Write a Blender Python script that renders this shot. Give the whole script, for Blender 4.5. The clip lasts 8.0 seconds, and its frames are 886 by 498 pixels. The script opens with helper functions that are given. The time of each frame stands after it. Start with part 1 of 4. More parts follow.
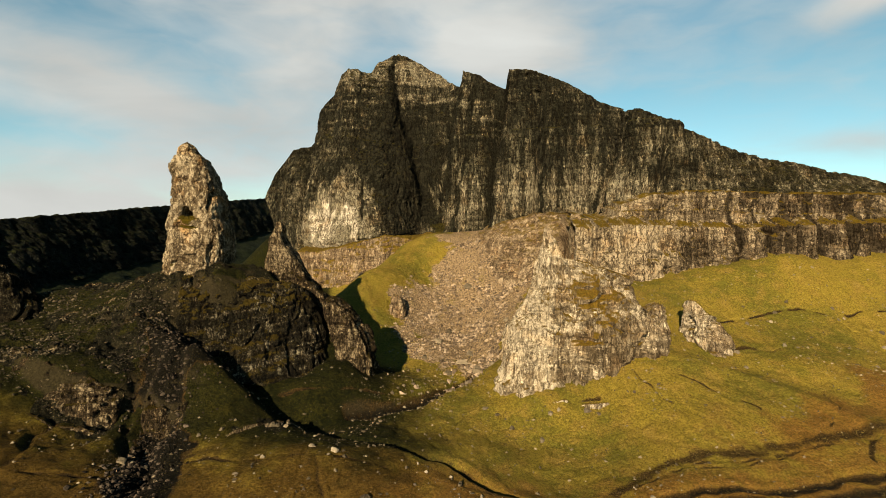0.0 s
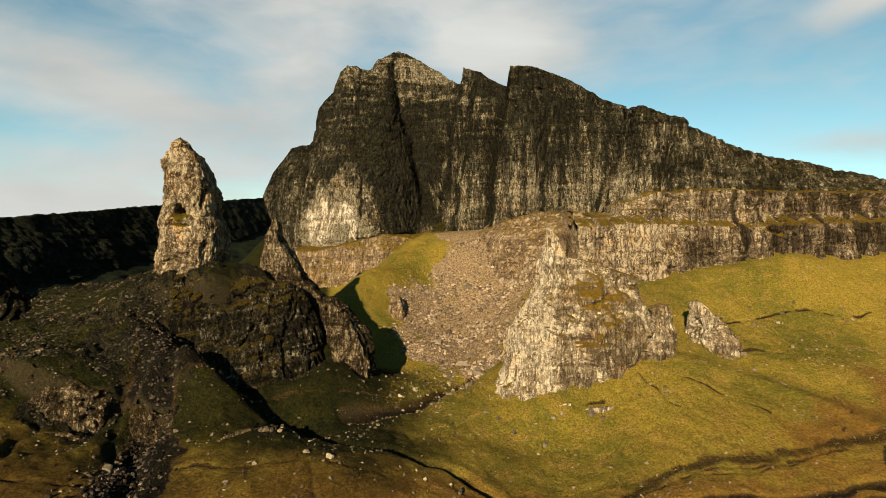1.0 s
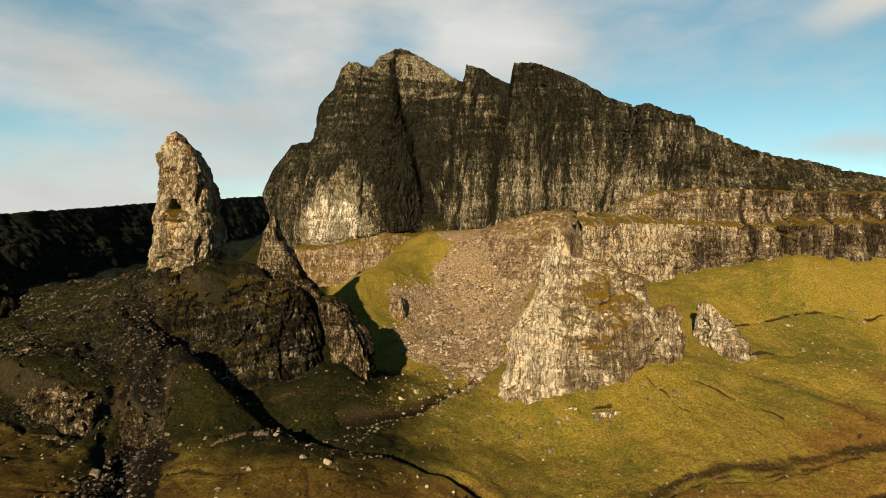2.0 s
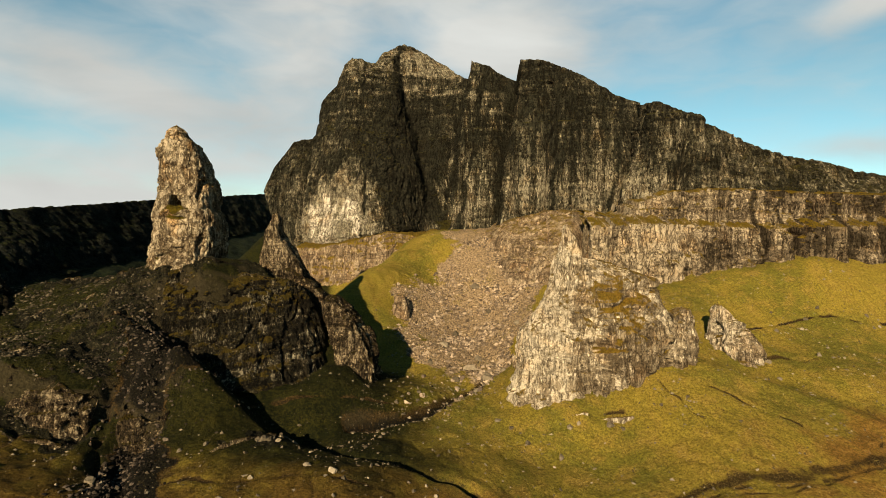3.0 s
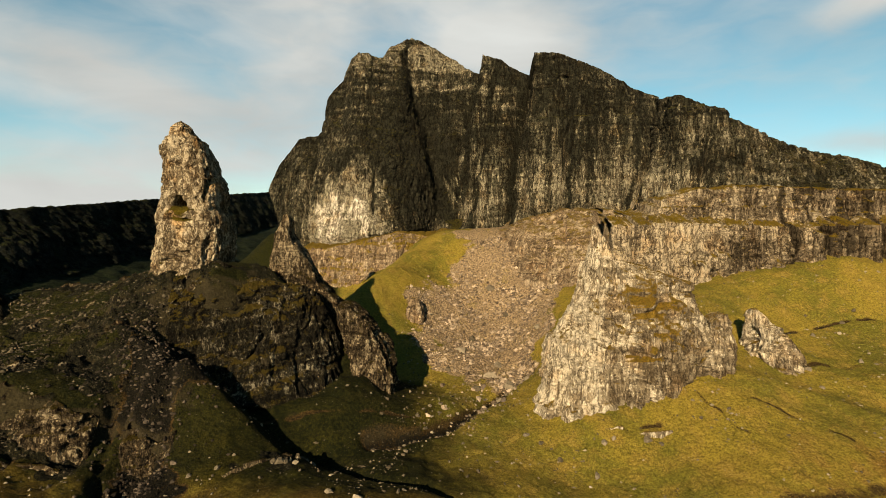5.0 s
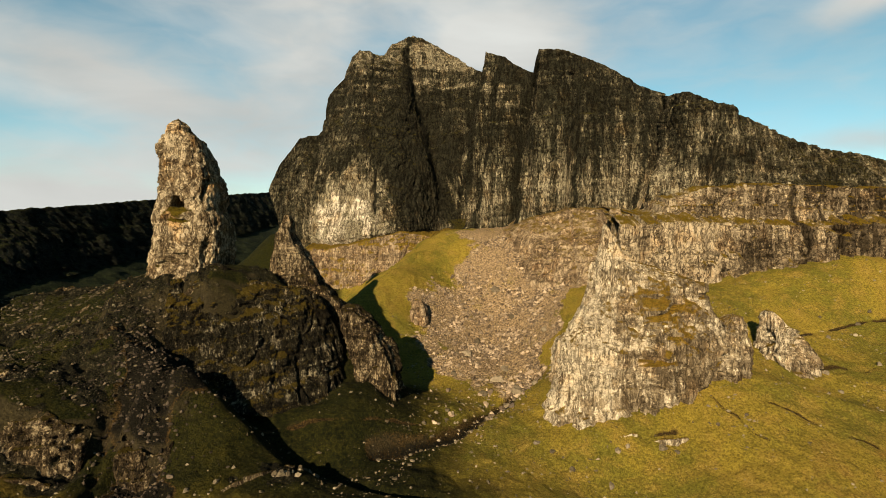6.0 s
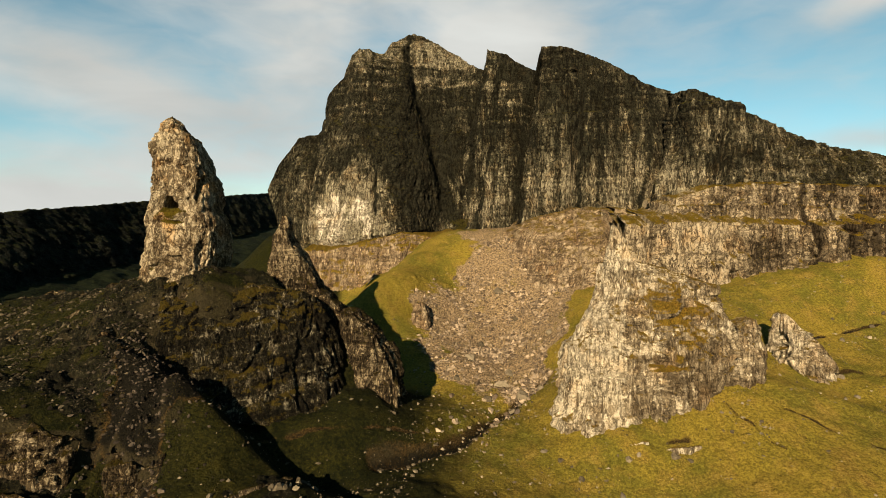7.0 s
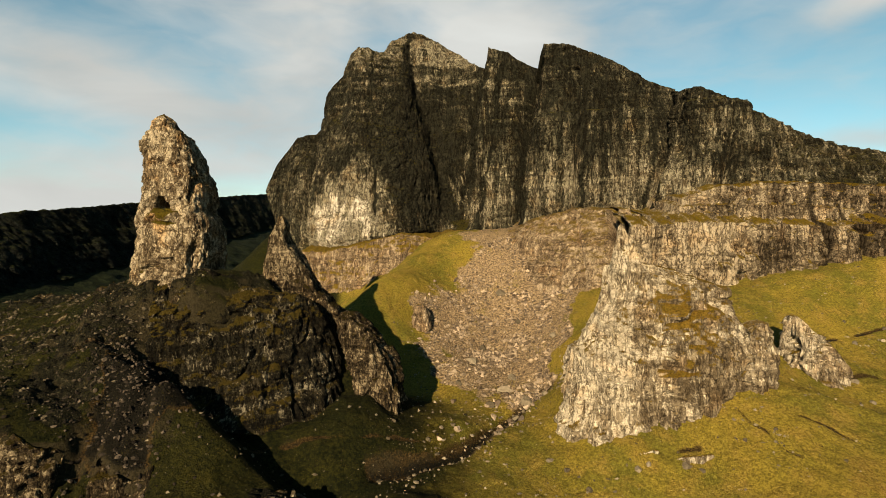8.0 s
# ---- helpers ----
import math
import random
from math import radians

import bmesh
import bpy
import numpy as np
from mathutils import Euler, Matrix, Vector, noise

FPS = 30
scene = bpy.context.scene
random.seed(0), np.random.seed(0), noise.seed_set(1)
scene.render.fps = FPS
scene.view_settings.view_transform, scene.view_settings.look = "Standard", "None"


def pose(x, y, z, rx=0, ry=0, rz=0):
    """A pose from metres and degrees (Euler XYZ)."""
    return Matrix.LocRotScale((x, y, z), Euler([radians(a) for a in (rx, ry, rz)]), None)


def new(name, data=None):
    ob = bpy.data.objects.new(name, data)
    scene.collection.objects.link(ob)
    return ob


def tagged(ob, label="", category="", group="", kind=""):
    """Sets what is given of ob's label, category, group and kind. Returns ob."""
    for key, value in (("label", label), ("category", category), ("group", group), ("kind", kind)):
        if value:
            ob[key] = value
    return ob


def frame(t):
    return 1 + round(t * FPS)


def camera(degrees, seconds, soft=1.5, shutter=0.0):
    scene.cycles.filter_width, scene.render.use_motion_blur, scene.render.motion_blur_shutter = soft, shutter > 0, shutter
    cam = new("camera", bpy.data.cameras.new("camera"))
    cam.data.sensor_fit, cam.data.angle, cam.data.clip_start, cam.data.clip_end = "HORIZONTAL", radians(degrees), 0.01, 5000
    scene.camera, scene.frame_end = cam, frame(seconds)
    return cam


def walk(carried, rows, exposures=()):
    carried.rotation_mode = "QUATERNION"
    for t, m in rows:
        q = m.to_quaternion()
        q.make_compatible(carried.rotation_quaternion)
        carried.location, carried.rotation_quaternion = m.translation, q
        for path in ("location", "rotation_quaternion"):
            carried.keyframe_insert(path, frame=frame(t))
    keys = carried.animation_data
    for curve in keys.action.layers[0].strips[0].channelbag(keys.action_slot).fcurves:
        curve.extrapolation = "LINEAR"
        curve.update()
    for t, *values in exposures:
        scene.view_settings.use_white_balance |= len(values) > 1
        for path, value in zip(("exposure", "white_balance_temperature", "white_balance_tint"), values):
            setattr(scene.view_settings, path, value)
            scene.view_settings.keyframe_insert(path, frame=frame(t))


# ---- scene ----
cam = camera(79.7, 8.0, soft=0.2)
METRES, EYE, TILT, LEAN, TURN = 45.0, 60.0, -2.0, 0.0, 0.0
ROWS = [
    (0.0, 0.0, 0.0, 0.0, 0.0, 0.0, -0.0),
    (0.5, 0.0015, 0.0567, -0.0037, 0.0, -0.02, -0.03),
    (1.0, 0.0005, 0.1136, -0.009, -0.0, -0.01, -0.06),
    (1.5, -0.0041, 0.1706, -0.0156, 0.01, -0.01, -0.22),
    (3.0, -0.0742, 0.3432, -0.0199, 0.02, -0.09, -0.82),
    (3.5, -0.1151, 0.4017, -0.0099, 0.02, -0.17, -0.93),
    (4.0, -0.1567, 0.4604, -0.0017, 0.04, -0.25, -0.8),
    (4.5, -0.1929, 0.5199, 0.0064, 0.08, -0.32, -0.69),
    (6.0, -0.2614, 0.6978, 0.0243, 0.15, -0.42, -0.39),
    (6.5, -0.2731, 0.7563, 0.0276, 0.16, -0.41, -0.31),
    (7.0, -0.2803, 0.8141, 0.0304, 0.18, -0.38, -0.24),
    (7.5, -0.2852, 0.8723, 0.033, 0.19, -0.34, -0.19),
    (8.0, -0.2874, 0.9303, 0.0344, 0.2, -0.31, -0.14),
]
walk(cam, [(t, pose(0, 0, EYE, TILT, LEAN, TURN) @ pose(METRES * x, METRES * y, METRES * z, 90 + pitch, roll, yaw)) for t, x, y, z, yaw, pitch, roll in ROWS], exposures=((0.0, 1.6, 7950, 10), (8.0, 1.6, 7950, 10)))

# ---- world, sun ----
SUN_AZ, SUN_EL = radians(16), radians(21.3)      # the sun stands behind the start, to its left
world = bpy.data.worlds.new("sky")
scene.world = world
world.use_nodes = True


class Net:
    """Short hand for node trees."""

    def __init__(self, tree):
        self.t = tree
        tree.nodes.clear()

    def n(self, kind, inputs=None, **props):
        node = self.t.nodes.new(kind)
        for k, v in props.items():
            if k == "operation":
                node.operation = v
            elif k == "blend":
                node.blend_type = v
            elif k == "dtype":
                node.data_type = v
            elif k == "name_":
                node.attribute_name = v
            elif k == "feature":
                node.feature = v
        for k, v in (inputs or {}).items():
            if isinstance(v, bpy.types.NodeSocket):
                self.t.links.new(v, node.inputs[k])
            else:
                node.inputs[k].default_value = v
        return node

    def math(self, op, a, b=0.0, c=0.0):
        return self.n("ShaderNodeMath", {0: a, 1: b, 2: c}, operation=op).outputs[0]

    def vec(self, op, a, b=(0, 0, 0)):
        return self.n("ShaderNodeVectorMath", {0: a, 1: b}, operation=op).outputs[0]

    def noise(self, vector, scale, detail=4.0, rough=0.55, distortion=0.0):
        return self.n("ShaderNodeTexNoise", {"Vector": vector, "Scale": scale, "Detail": detail, "Roughness": rough, "Distortion": distortion}).outputs[0]

    def step(self, value, lo, hi, a=0.0, b=1.0):
        node = self.n("ShaderNodeMapRange", {"Value": value, "From Min": lo, "From Max": hi, "To Min": a, "To Max": b})
        node.interpolation_type = "SMOOTHSTEP"
        return node.outputs[0]

    def mix(self, fac, a, b, blend="MIX"):
        node = self.n("ShaderNodeMix", dtype="RGBA", blend=blend)
        for k, v in ((0, fac), (6, a), (7, b)):
            if isinstance(v, bpy.types.NodeSocket):
                self.t.links.new(v, node.inputs[k])
            else:
                node.inputs[k].default_value = v if k == 0 else (*v[:3], 1)
        return node.outputs[2]


w = Net(world.node_tree)
sky = w.n("ShaderNodeTexSky")
sky.sky_type, sky.sun_disc = "NISHITA", False
sky.sun_elevation, sky.sun_rotation = SUN_EL, math.pi + SUN_AZ
sky.altitude, sky.air_density, sky.dust_density, sky.ozone_density = 500, 1.0, 0.1, 3.0
way = w.n("ShaderNodeTexCoord").outputs["Generated"]
sep = w.n("ShaderNodeSeparateXYZ", {0: way})
az = w.math("ARCTAN2", sep.outputs[0], sep.outputs[1])
el = w.math("ARCSINE", sep.outputs[2])
flat = w.n("ShaderNodeCombineXYZ", {0: w.math("MULTIPLY", az, 1.0), 1: w.math("MULTIPLY", el, 2.6), 2: 0.0}).outputs[0]


def bank(a0, e0, wa, we, tilt=0.0):
    """A soft cloud bank about azimuth a0 and elevation e0, in degrees."""
    da = w.math("SUBTRACT", az, radians(a0))
    de = w.math("SUBTRACT", w.math("SUBTRACT", el, radians(e0)), w.math("MULTIPLY", da, tilt))
    q = w.math("ADD", w.math("POWER", w.math("DIVIDE", da, radians(wa)), 2.0), w.math("POWER", w.math("ABSOLUTE", w.math("DIVIDE", de, radians(we))), 2.0))
    return w.math("EXPONENT", w.math("MULTIPLY", q, -1.0))


soft = w.noise(flat, 3.2, 5.0, 0.5, 0.4)
wisp = w.noise(flat, 9.0, 4.0, 0.5, 0.6)
cover = w.math("MULTIPLY", soft, 0.36)
for weight, item in ((0.68, bank(-32, 12.5, 17, 4.0, -0.22)), (0.42, bank(-30, 5.5, 15, 2.2)), (0.8, bank(6, 18.5, 10, 4.2, -0.05)), (0.5, bank(-14, 15, 8, 8)), (0.6, bank(40, 19.5, 5, 1.6, 0.25)), (0.35, bank(38, 7.5, 8, 1.6)), (0.25, bank(32, 17, 20, 9)), (0.15, bank(-38, 6, 14, 3.5)),
                     (0.5, bank(-20, 25, 38, 4.0)), (0.22, bank(-26, 19, 13, 4.0)), (0.3, bank(14, 28, 30, 4.0)), (0.8, bank(-40, 2.0, 18, 1.8))):
    cover = w.math("ADD", cover, w.math("MULTIPLY", item, weight))
cover = w.math("ADD", cover, w.math("MULTIPLY", w.math("SUBTRACT", wisp, 0.5), 0.38))
cover = w.step(cover, 0.24, 0.90)
bright = w.math("ADD", w.step(soft, 0.3, 0.75, 0.8, 1.0), w.math("MULTIPLY", bank(4, 19, 10, 5), 0.15))
CLOUD = (4.05, 4.6, 5.2)
cloud = w.n("ShaderNodeVectorMath", {0: CLOUD, 3: bright}, operation="SCALE").outputs[0]
sky_tint = w.mix(1.0, sky.outputs[0], w.mix(w.step(el, 0.02, 0.26), (0.69, 0.91, 0.94), (0.65, 0.96, 0.86)), "MULTIPLY")
both = w.mix(cover, sky_tint, cloud)
background = w.n("ShaderNodeBackground", {"Color": both, "Strength": 0.05})
out = w.n("ShaderNodeOutputWorld")
w.t.links.new(background.outputs[0], out.inputs[0])

lamp = bpy.data.lights.new("sun", "SUN")
lamp.energy, lamp.angle, lamp.color = 5.0, radians(0.53), (1.0, 0.86, 0.655)
sun = new("sun", lamp)
sun.rotation_euler = (math.pi / 2 - SUN_EL, 0, -SUN_AZ)


# ---- noise in numpy ----
def lattice(ix, iy, iz, seed):
    h = (ix.astype(np.uint32) * np.uint32(374761393) + iy.astype(np.uint32) * np.uint32(668265263) + iz.astype(np.uint32) * np.uint32(2147483647 & 1274126177) + np.uint32(seed * 974711 + 12345))
    h = (h ^ (h >> np.uint32(13))) * np.uint32(1274126177)
    h = (h ^ (h >> np.uint32(16))) * np.uint32(2246822519)
    return (h ^ (h >> np.uint32(15))).astype(np.float64) / 4294967295.0


def vnoise(x, y, z, seed=0):
    """Smooth noise from 0 to 1."""
    x, y, z = np.broadcast_arrays(x, y, z)
    fx, fy, fz = np.floor(x), np.floor(y), np.floor(z)
    ix, iy, iz = fx.astype(np.int64), fy.astype(np.int64), fz.astype(np.int64)
    u, v, t = x - fx, y - fy, z - fz
    u, v, t = (k * k * (3 - 2 * k) for k in (u, v, t))
    total = 0
    for dx in (0, 1):
        for dy in (0, 1):
            for dz in (0, 1):
                total = total + (u if dx else 1 - u) * (v if dy else 1 - v) * (t if dz else 1 - t) * lattice(ix + dx, iy + dy, iz + dz, seed)
    return total


def fbm(x, y, z, octaves=4, seed=0, gain=0.5):
    """Layered noise, about -1 to 1."""
    total, amp, norm = 0, 1.0, 0
    for k in range(octaves):
        total = total + amp * (2 * vnoise(x * 2 ** k, y * 2 ** k, z * 2 ** k, seed + k * 7) - 1)
        norm += amp
        amp *= gain
    return total / norm * 1.6


def facets(x, y, z, seed=0):
    """Broken rock: cells with a tilted flat face each. Gives their height, about -1 to 1, and how near a crack is."""
    x, y, z = np.broadcast_arrays(x, y, z)
    ix, iy, iz = (np.floor(k).astype(np.int64) for k in (x, y, z))
    best, second = np.full(x.shape, 9.0), np.full(x.shape, 9.0)
    height = np.zeros(x.shape)
    for dx in (-1, 0, 1):
        for dy in (-1, 0, 1):
            for dz in (-1, 0, 1):
                cx, cy, cz = ix + dx, iy + dy, iz + dz
                a, b, c = lattice(cx, cy, cz, seed + 1), lattice(cx, cy, cz, seed + 2), lattice(cx, cy, cz, seed + 3)
                ox, oy, oz = x - cx - a, y - cy - b, z - cz - c
                r = ox * ox + oy * oy + oz * oz
                e = (a * 7.3 + b * 3.1) % 1.0
                face = 1.2 * (e - 0.5) + 1.6 * (((b * 5.7 + c) % 1.0 - 0.5) * ox + ((c * 9.1 + a) % 1.0 - 0.5) * oy + ((a * 4.3 + b) % 1.0 - 0.75) * oz)
                closer = r < best
                second = np.where(closer, best, np.minimum(second, r))
                height = np.where(closer, face, height)
                best = np.where(closer, r, best)
    return height, 1 - sstep(np.sqrt(second) - np.sqrt(best), 0.0, 0.14)


def sstep(x, lo, hi):
    k = np.clip((x - lo) / (hi - lo), 0, 1)
    return k * k * (3 - 2 * k)


def rock_relief(x, y, z, columns=1.0, beds=1.0, bulk=1.0, bed=7.0, coarse=1.0, upright=1.0, seams=1.0, seed=0):
    """How far basalt stands out of its face: bulges, beds with ledges, upright joints and broken blocks. upright: how far the joints run straight up."""
    tall = z + 2.5 * fbm(x / 45, y / 45, z / 60, 2, seed + 3)
    d = bulk * 3.2 * fbm(x / 26, y / 26, z / 34, 3, seed + 11)
    k = tall / bed
    k0 = np.floor(k)
    zero = np.zeros_like(k0)
    here, above = lattice(k0.astype(np.int64), zero.astype(np.int64), zero.astype(np.int64), seed + 5), lattice(k0.astype(np.int64) + 1, zero.astype(np.int64), zero.astype(np.int64), seed + 5)
    local = 0.4 + 1.2 * vnoise(x / 22, y / 22, k0 * 7.7, seed + 6)
    d = d + beds * 1.5 * local * (here + (above - here) * sstep(k - k0, 0.8, 1.0) - 0.5)
    k = tall / (bed * 0.29) + 40
    k0 = np.floor(k)
    chip = vnoise(x / 9, y / 9, k0 * 3.1, seed + 8)
    d = d + beds * 0.5 * (chip - 0.5) * (1 - 0.6 * sstep(k - k0, 0.75, 1.0))
    rise = z / upright
    wx, wy = x + 2.0 * fbm(x / 9, y / 9, rise / 14, 2, seed + 21), y + 2.0 * fbm(x / 9, y / 9, rise / 14, 2, seed + 22)
    groove = 1 - np.abs(2 * vnoise(wx / 7.5, wy / 7.5, z / 70, seed + 31) - 1)
    d = d - seams * columns * coarse * 3.4 * sstep(groove, 0.87, 1.0)
    for wide, tall_, amp, crack in ((7.0, 15.0, 1.7 * coarse, 0.7 * coarse * seams), (2.6, 6.5, 0.95, 0.5), (1.15, 2.4, 0.42, 0.25)):
        h, near_crack = facets(wx / wide, wy / wide, rise / tall_, seed + int(wide * 10))
        d = d + columns * (amp * h - crack * near_crack)
    return d + 0.4 * fbm(x / 1.6, y / 1.6, z / 2.0, 3, seed + 41, 0.6)


# ---- materials ----
def material(name):
    m = bpy.data.materials.new(name)
    m.use_nodes = True
    return m, Net(m.node_tree)


def finish(net, colour, rough, height=None, strength=0.5, distance=0.3):
    shader = net.n("ShaderNodeBsdfPrincipled", {"Base Color": colour, "Roughness": rough})
    shader.inputs["Specular IOR Level"].default_value = 0.04
    if height is not None:
        bump = net.n("ShaderNodeBump", {"Height": height, "Strength": strength, "Distance": distance})
        net.t.links.new(bump.outputs[0], shader.inputs["Normal"])
    net.t.links.new(shader.outputs[0], net.n("ShaderNodeOutputMaterial").inputs[0])


def rock_material(name, dark, mid, pale, pale_share=0.5, moss=(0.09, 0.085, 0.018), moss_at=0.62, zone="", wide=1.4, joints=0.8, beds=0.6, ochre=0.4, broken=1.0, slender=0.3, gape=0.09):
    """Jointed basalt: upright blocks of unequal tone with open joints, beds, pale lichen and fresh breaks, turf on its ledges.
    wide: a block's width in metres; slender: its width by its height; gape: how wide the joints are; broken: how far the tone varies."""
    m, g = material(name)
    geometry = g.n("ShaderNodeNewGeometry")
    place = geometry.outputs["Position"]
    up = g.n("ShaderNodeSeparateXYZ", {0: geometry.outputs["Normal"]}).outputs[2]
    warp = g.n("ShaderNodeTexNoise", {"Vector": place, "Scale": 0.3, "Detail": 4.0}).outputs["Color"]
    bent = g.vec("ADD", place, g.vec("MULTIPLY", g.vec("SUBTRACT", warp, (0.5, 0.5, 0.5)), (1.2 * wide, 1.2 * wide, 2.5 * wide)))
    upright = g.vec("MULTIPLY", bent, (1.0, 1.0, slender))
    lying = g.vec("MULTIPLY", bent, (0.10, 0.10, 1.0))

    def cells(vector, scale, channel):
        """The tone of the block at a place, and how far the next joint is."""
        cell = g.n("ShaderNodeTexVoronoi", {"Vector": vector, "Scale": scale})
        edge = g.n("ShaderNodeTexVoronoi", {"Vector": vector, "Scale": scale}, feature="DISTANCE_TO_EDGE")
        return g.n("ShaderNodeSeparateColor", {0: cell.outputs["Color"]}).outputs[channel], edge.outputs["Distance"]

    tone, gap = cells(upright, 1.0 / wide, 0)
    tone2, gap2 = cells(g.vec("MULTIPLY", bent, (1.0, 1.0, 1.7 * slender)), 2.1 / wide, 1)
    tone3, _ = cells(g.vec("MULTIPLY", bent, (1.0, 1.0, 0.4 * slender)), 0.32 / wide, 2)
    broad = g.noise(place, 0.045, 4.0, 0.6)
    bed = g.noise(lying, 0.42, 5.0, 0.65)
    fleck = g.noise(place, 0.9, 5.0, 0.72)
    grain = g.noise(place, 3.0 / wide, 5.0, 0.75)
    share = g.math("ADD", g.math("MULTIPLY", broad, 0.9), g.math("ADD", g.math("MULTIPLY", bed, 0.8), g.math("MULTIPLY", tone3, 0.30)))
    share = g.math("ADD", share, g.math("ADD", g.math("MULTIPLY", tone, 0.50 * broken), g.math("MULTIPLY", tone2, 0.38 * broken)))
    share = g.math("ADD", share, g.math("ADD", g.math("MULTIPLY", fleck, 0.9), g.math("MULTIPLY", grain, 0.5)))
    if zone:
        share = g.math("ADD", share, g.n("ShaderNodeAttribute", name_=zone).outputs["Fac"])
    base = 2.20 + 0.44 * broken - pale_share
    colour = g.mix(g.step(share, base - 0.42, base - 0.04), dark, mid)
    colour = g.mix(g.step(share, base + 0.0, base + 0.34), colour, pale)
    if zone:
        bare = g.step(g.n("ShaderNodeAttribute", name_=zone).outputs["Fac"], 0.75, 1.4)
        colour = g.mix(bare, colour, g.mix(g.step(share, base + 0.5, base + 1.5), (mid[0] * 2.5, mid[1] * 2.55, mid[2] * 2.75), (0.42, 0.380, 0.305)))
    rust = g.step(g.noise(place, 0.12, 4.0, 0.65), 0.50, 0.68, 0.0, ochre)
    colour = g.mix(rust, colour, g.mix(1.0, colour, (1.12, 0.82, 0.52), "MULTIPLY"))
    # open joints between the blocks, of uneven width, and seams along the beds
    uneven = g.math("MULTIPLY", g.math("SUBTRACT", g.noise(place, 0.5, 4.0, 0.7), 0.42), 0.5)
    cracks = g.math("MULTIPLY", g.step(g.math("ADD", gap, uneven), 0.3 * gape, gape, 1.0 - joints, 1.0), g.step(g.math("ADD", gap2, uneven), 0.2 * gape, 0.8 * gape, 1.0 - 0.35 * joints, 1.0))
    slit = g.math("ABSOLUTE", g.math("SUBTRACT", g.noise(g.vec("MULTIPLY", bent, (1.0, 1.0, 0.10)), 0.30 / wide, 4.0, 0.6), 0.5))
    cracks = g.math("MULTIPLY", cracks, g.step(slit, 0.006, 0.024, 1.0 - joints, 1.0))
    shelf = g.math("ABSOLUTE", g.math("SUBTRACT", g.noise(g.vec("MULTIPLY", bent, (0.05, 0.05, 1.0)), 0.30, 4.0, 0.65), 0.5))
    cracks = g.math("MULTIPLY", cracks, g.step(shelf, 0.006, 0.026, 1.0 - beds, 1.0))
    cracks = g.math("MULTIPLY", cracks, g.step(bed, 0.33, 0.41, 1.0 - 0.6 * beds, 1.0))
    colour = g.mix(1.0, colour, g.mix(cracks, (0.20, 0.175, 0.15), (1.0, 1.0, 1.0)), "MULTIPLY")
    colour = g.mix(0.75, colour, g.mix(g.step(grain, 0.34, 0.52), (0.42, 0.405, 0.39), (1.10, 1.10, 1.09)), "MULTIPLY")
    colour = g.mix(g.step(g.math("ADD", g.math("MULTIPLY", fleck, 0.6), g.math("MULTIPLY", grain, 0.4)), 0.56, 0.62, 0.0, broken), colour, g.mix(1.0, colour, (1.6, 1.57, 1.52), "MULTIPLY"))
    grown = g.n("ShaderNodeAttribute", name_="grown").outputs["Fac"]
    patchy = g.math("ADD", g.math("MULTIPLY", g.math("SUBTRACT", g.noise(place, 0.35, 5.0, 0.75), 0.5), 1.1), g.math("MULTIPLY", g.math("SUBTRACT", grain, 0.5), 1.2))
    turf = g.step(g.math("ADD", g.math("ADD", up, grown), patchy), moss_at + 0.05, moss_at + 0.30)
    green = g.mix(g.noise(place, 0.7, 4.0, 0.7), (moss[0] * 1.4, moss[1] * 0.95, moss[2]), (moss[0] * 0.8, moss[1] * 0.9, moss[2]))
    green = g.mix(0.7, green, g.mix(g.step(grain, 0.35, 0.6), (0.5, 0.5, 0.5), (1.3, 1.3, 1.3)), "MULTIPLY")
    colour = g.mix(turf, colour, green)
    relief = g.math("ADD", g.math("MULTIPLY", cracks, 0.8), g.math("ADD", g.math("MULTIPLY", fleck, 0.9), g.math("ADD", g.math("MULTIPLY", grain, 0.35), g.math("MULTIPLY", g.math("ADD", tone, tone2), 0.5))))
    finish(g, colour, 0.9, relief, 1.0, 0.9)
    return m


ROCK_WALL = rock_material("dark_basalt", (0.0150, 0.0143, 0.0094), (0.0570, 0.0510, 0.0335), (0.172, 0.152, 0.107), 0.36, moss=(0.024, 0.0235, 0.0042), moss_at=0.62, zone="fresh", wide=1.7, joints=0.9, beds=0.55, gape=0.14, slender=0.13)
ROCK_PALE = rock_material("pale_basalt", (0.070, 0.052, 0.031), (0.150, 0.119, 0.079), (0.320, 0.277, 0.206), 0.66, moss=(0.082, 0.060, 0.0095), moss_at=0.62, zone="fresh", wide=1.1, joints=0.62, beds=0.35, ochre=0.35, slender=0.14, gape=0.09, broken=0.85)
ROCK_TERRACE = rock_material("terrace_basalt", (0.034, 0.026, 0.0165), (0.108, 0.084, 0.055), (0.2387, 0.1957, 0.1356), 0.44, moss=(0.0781, 0.0598, 0.0055), wide=1.7, zone="fresh", joints=0.8, broken=0.9, gape=0.11, slender=0.16)
ROCK_PILLAR = rock_material("pillar_basalt", (0.042, 0.029, 0.0165), (0.125, 0.093, 0.056), (0.300, 0.250, 0.174), 0.60, moss=(0.046, 0.040, 0.0045), moss_at=0.70, wide=0.75, joints=0.7, beds=0.3, ochre=0.8, slender=0.4)
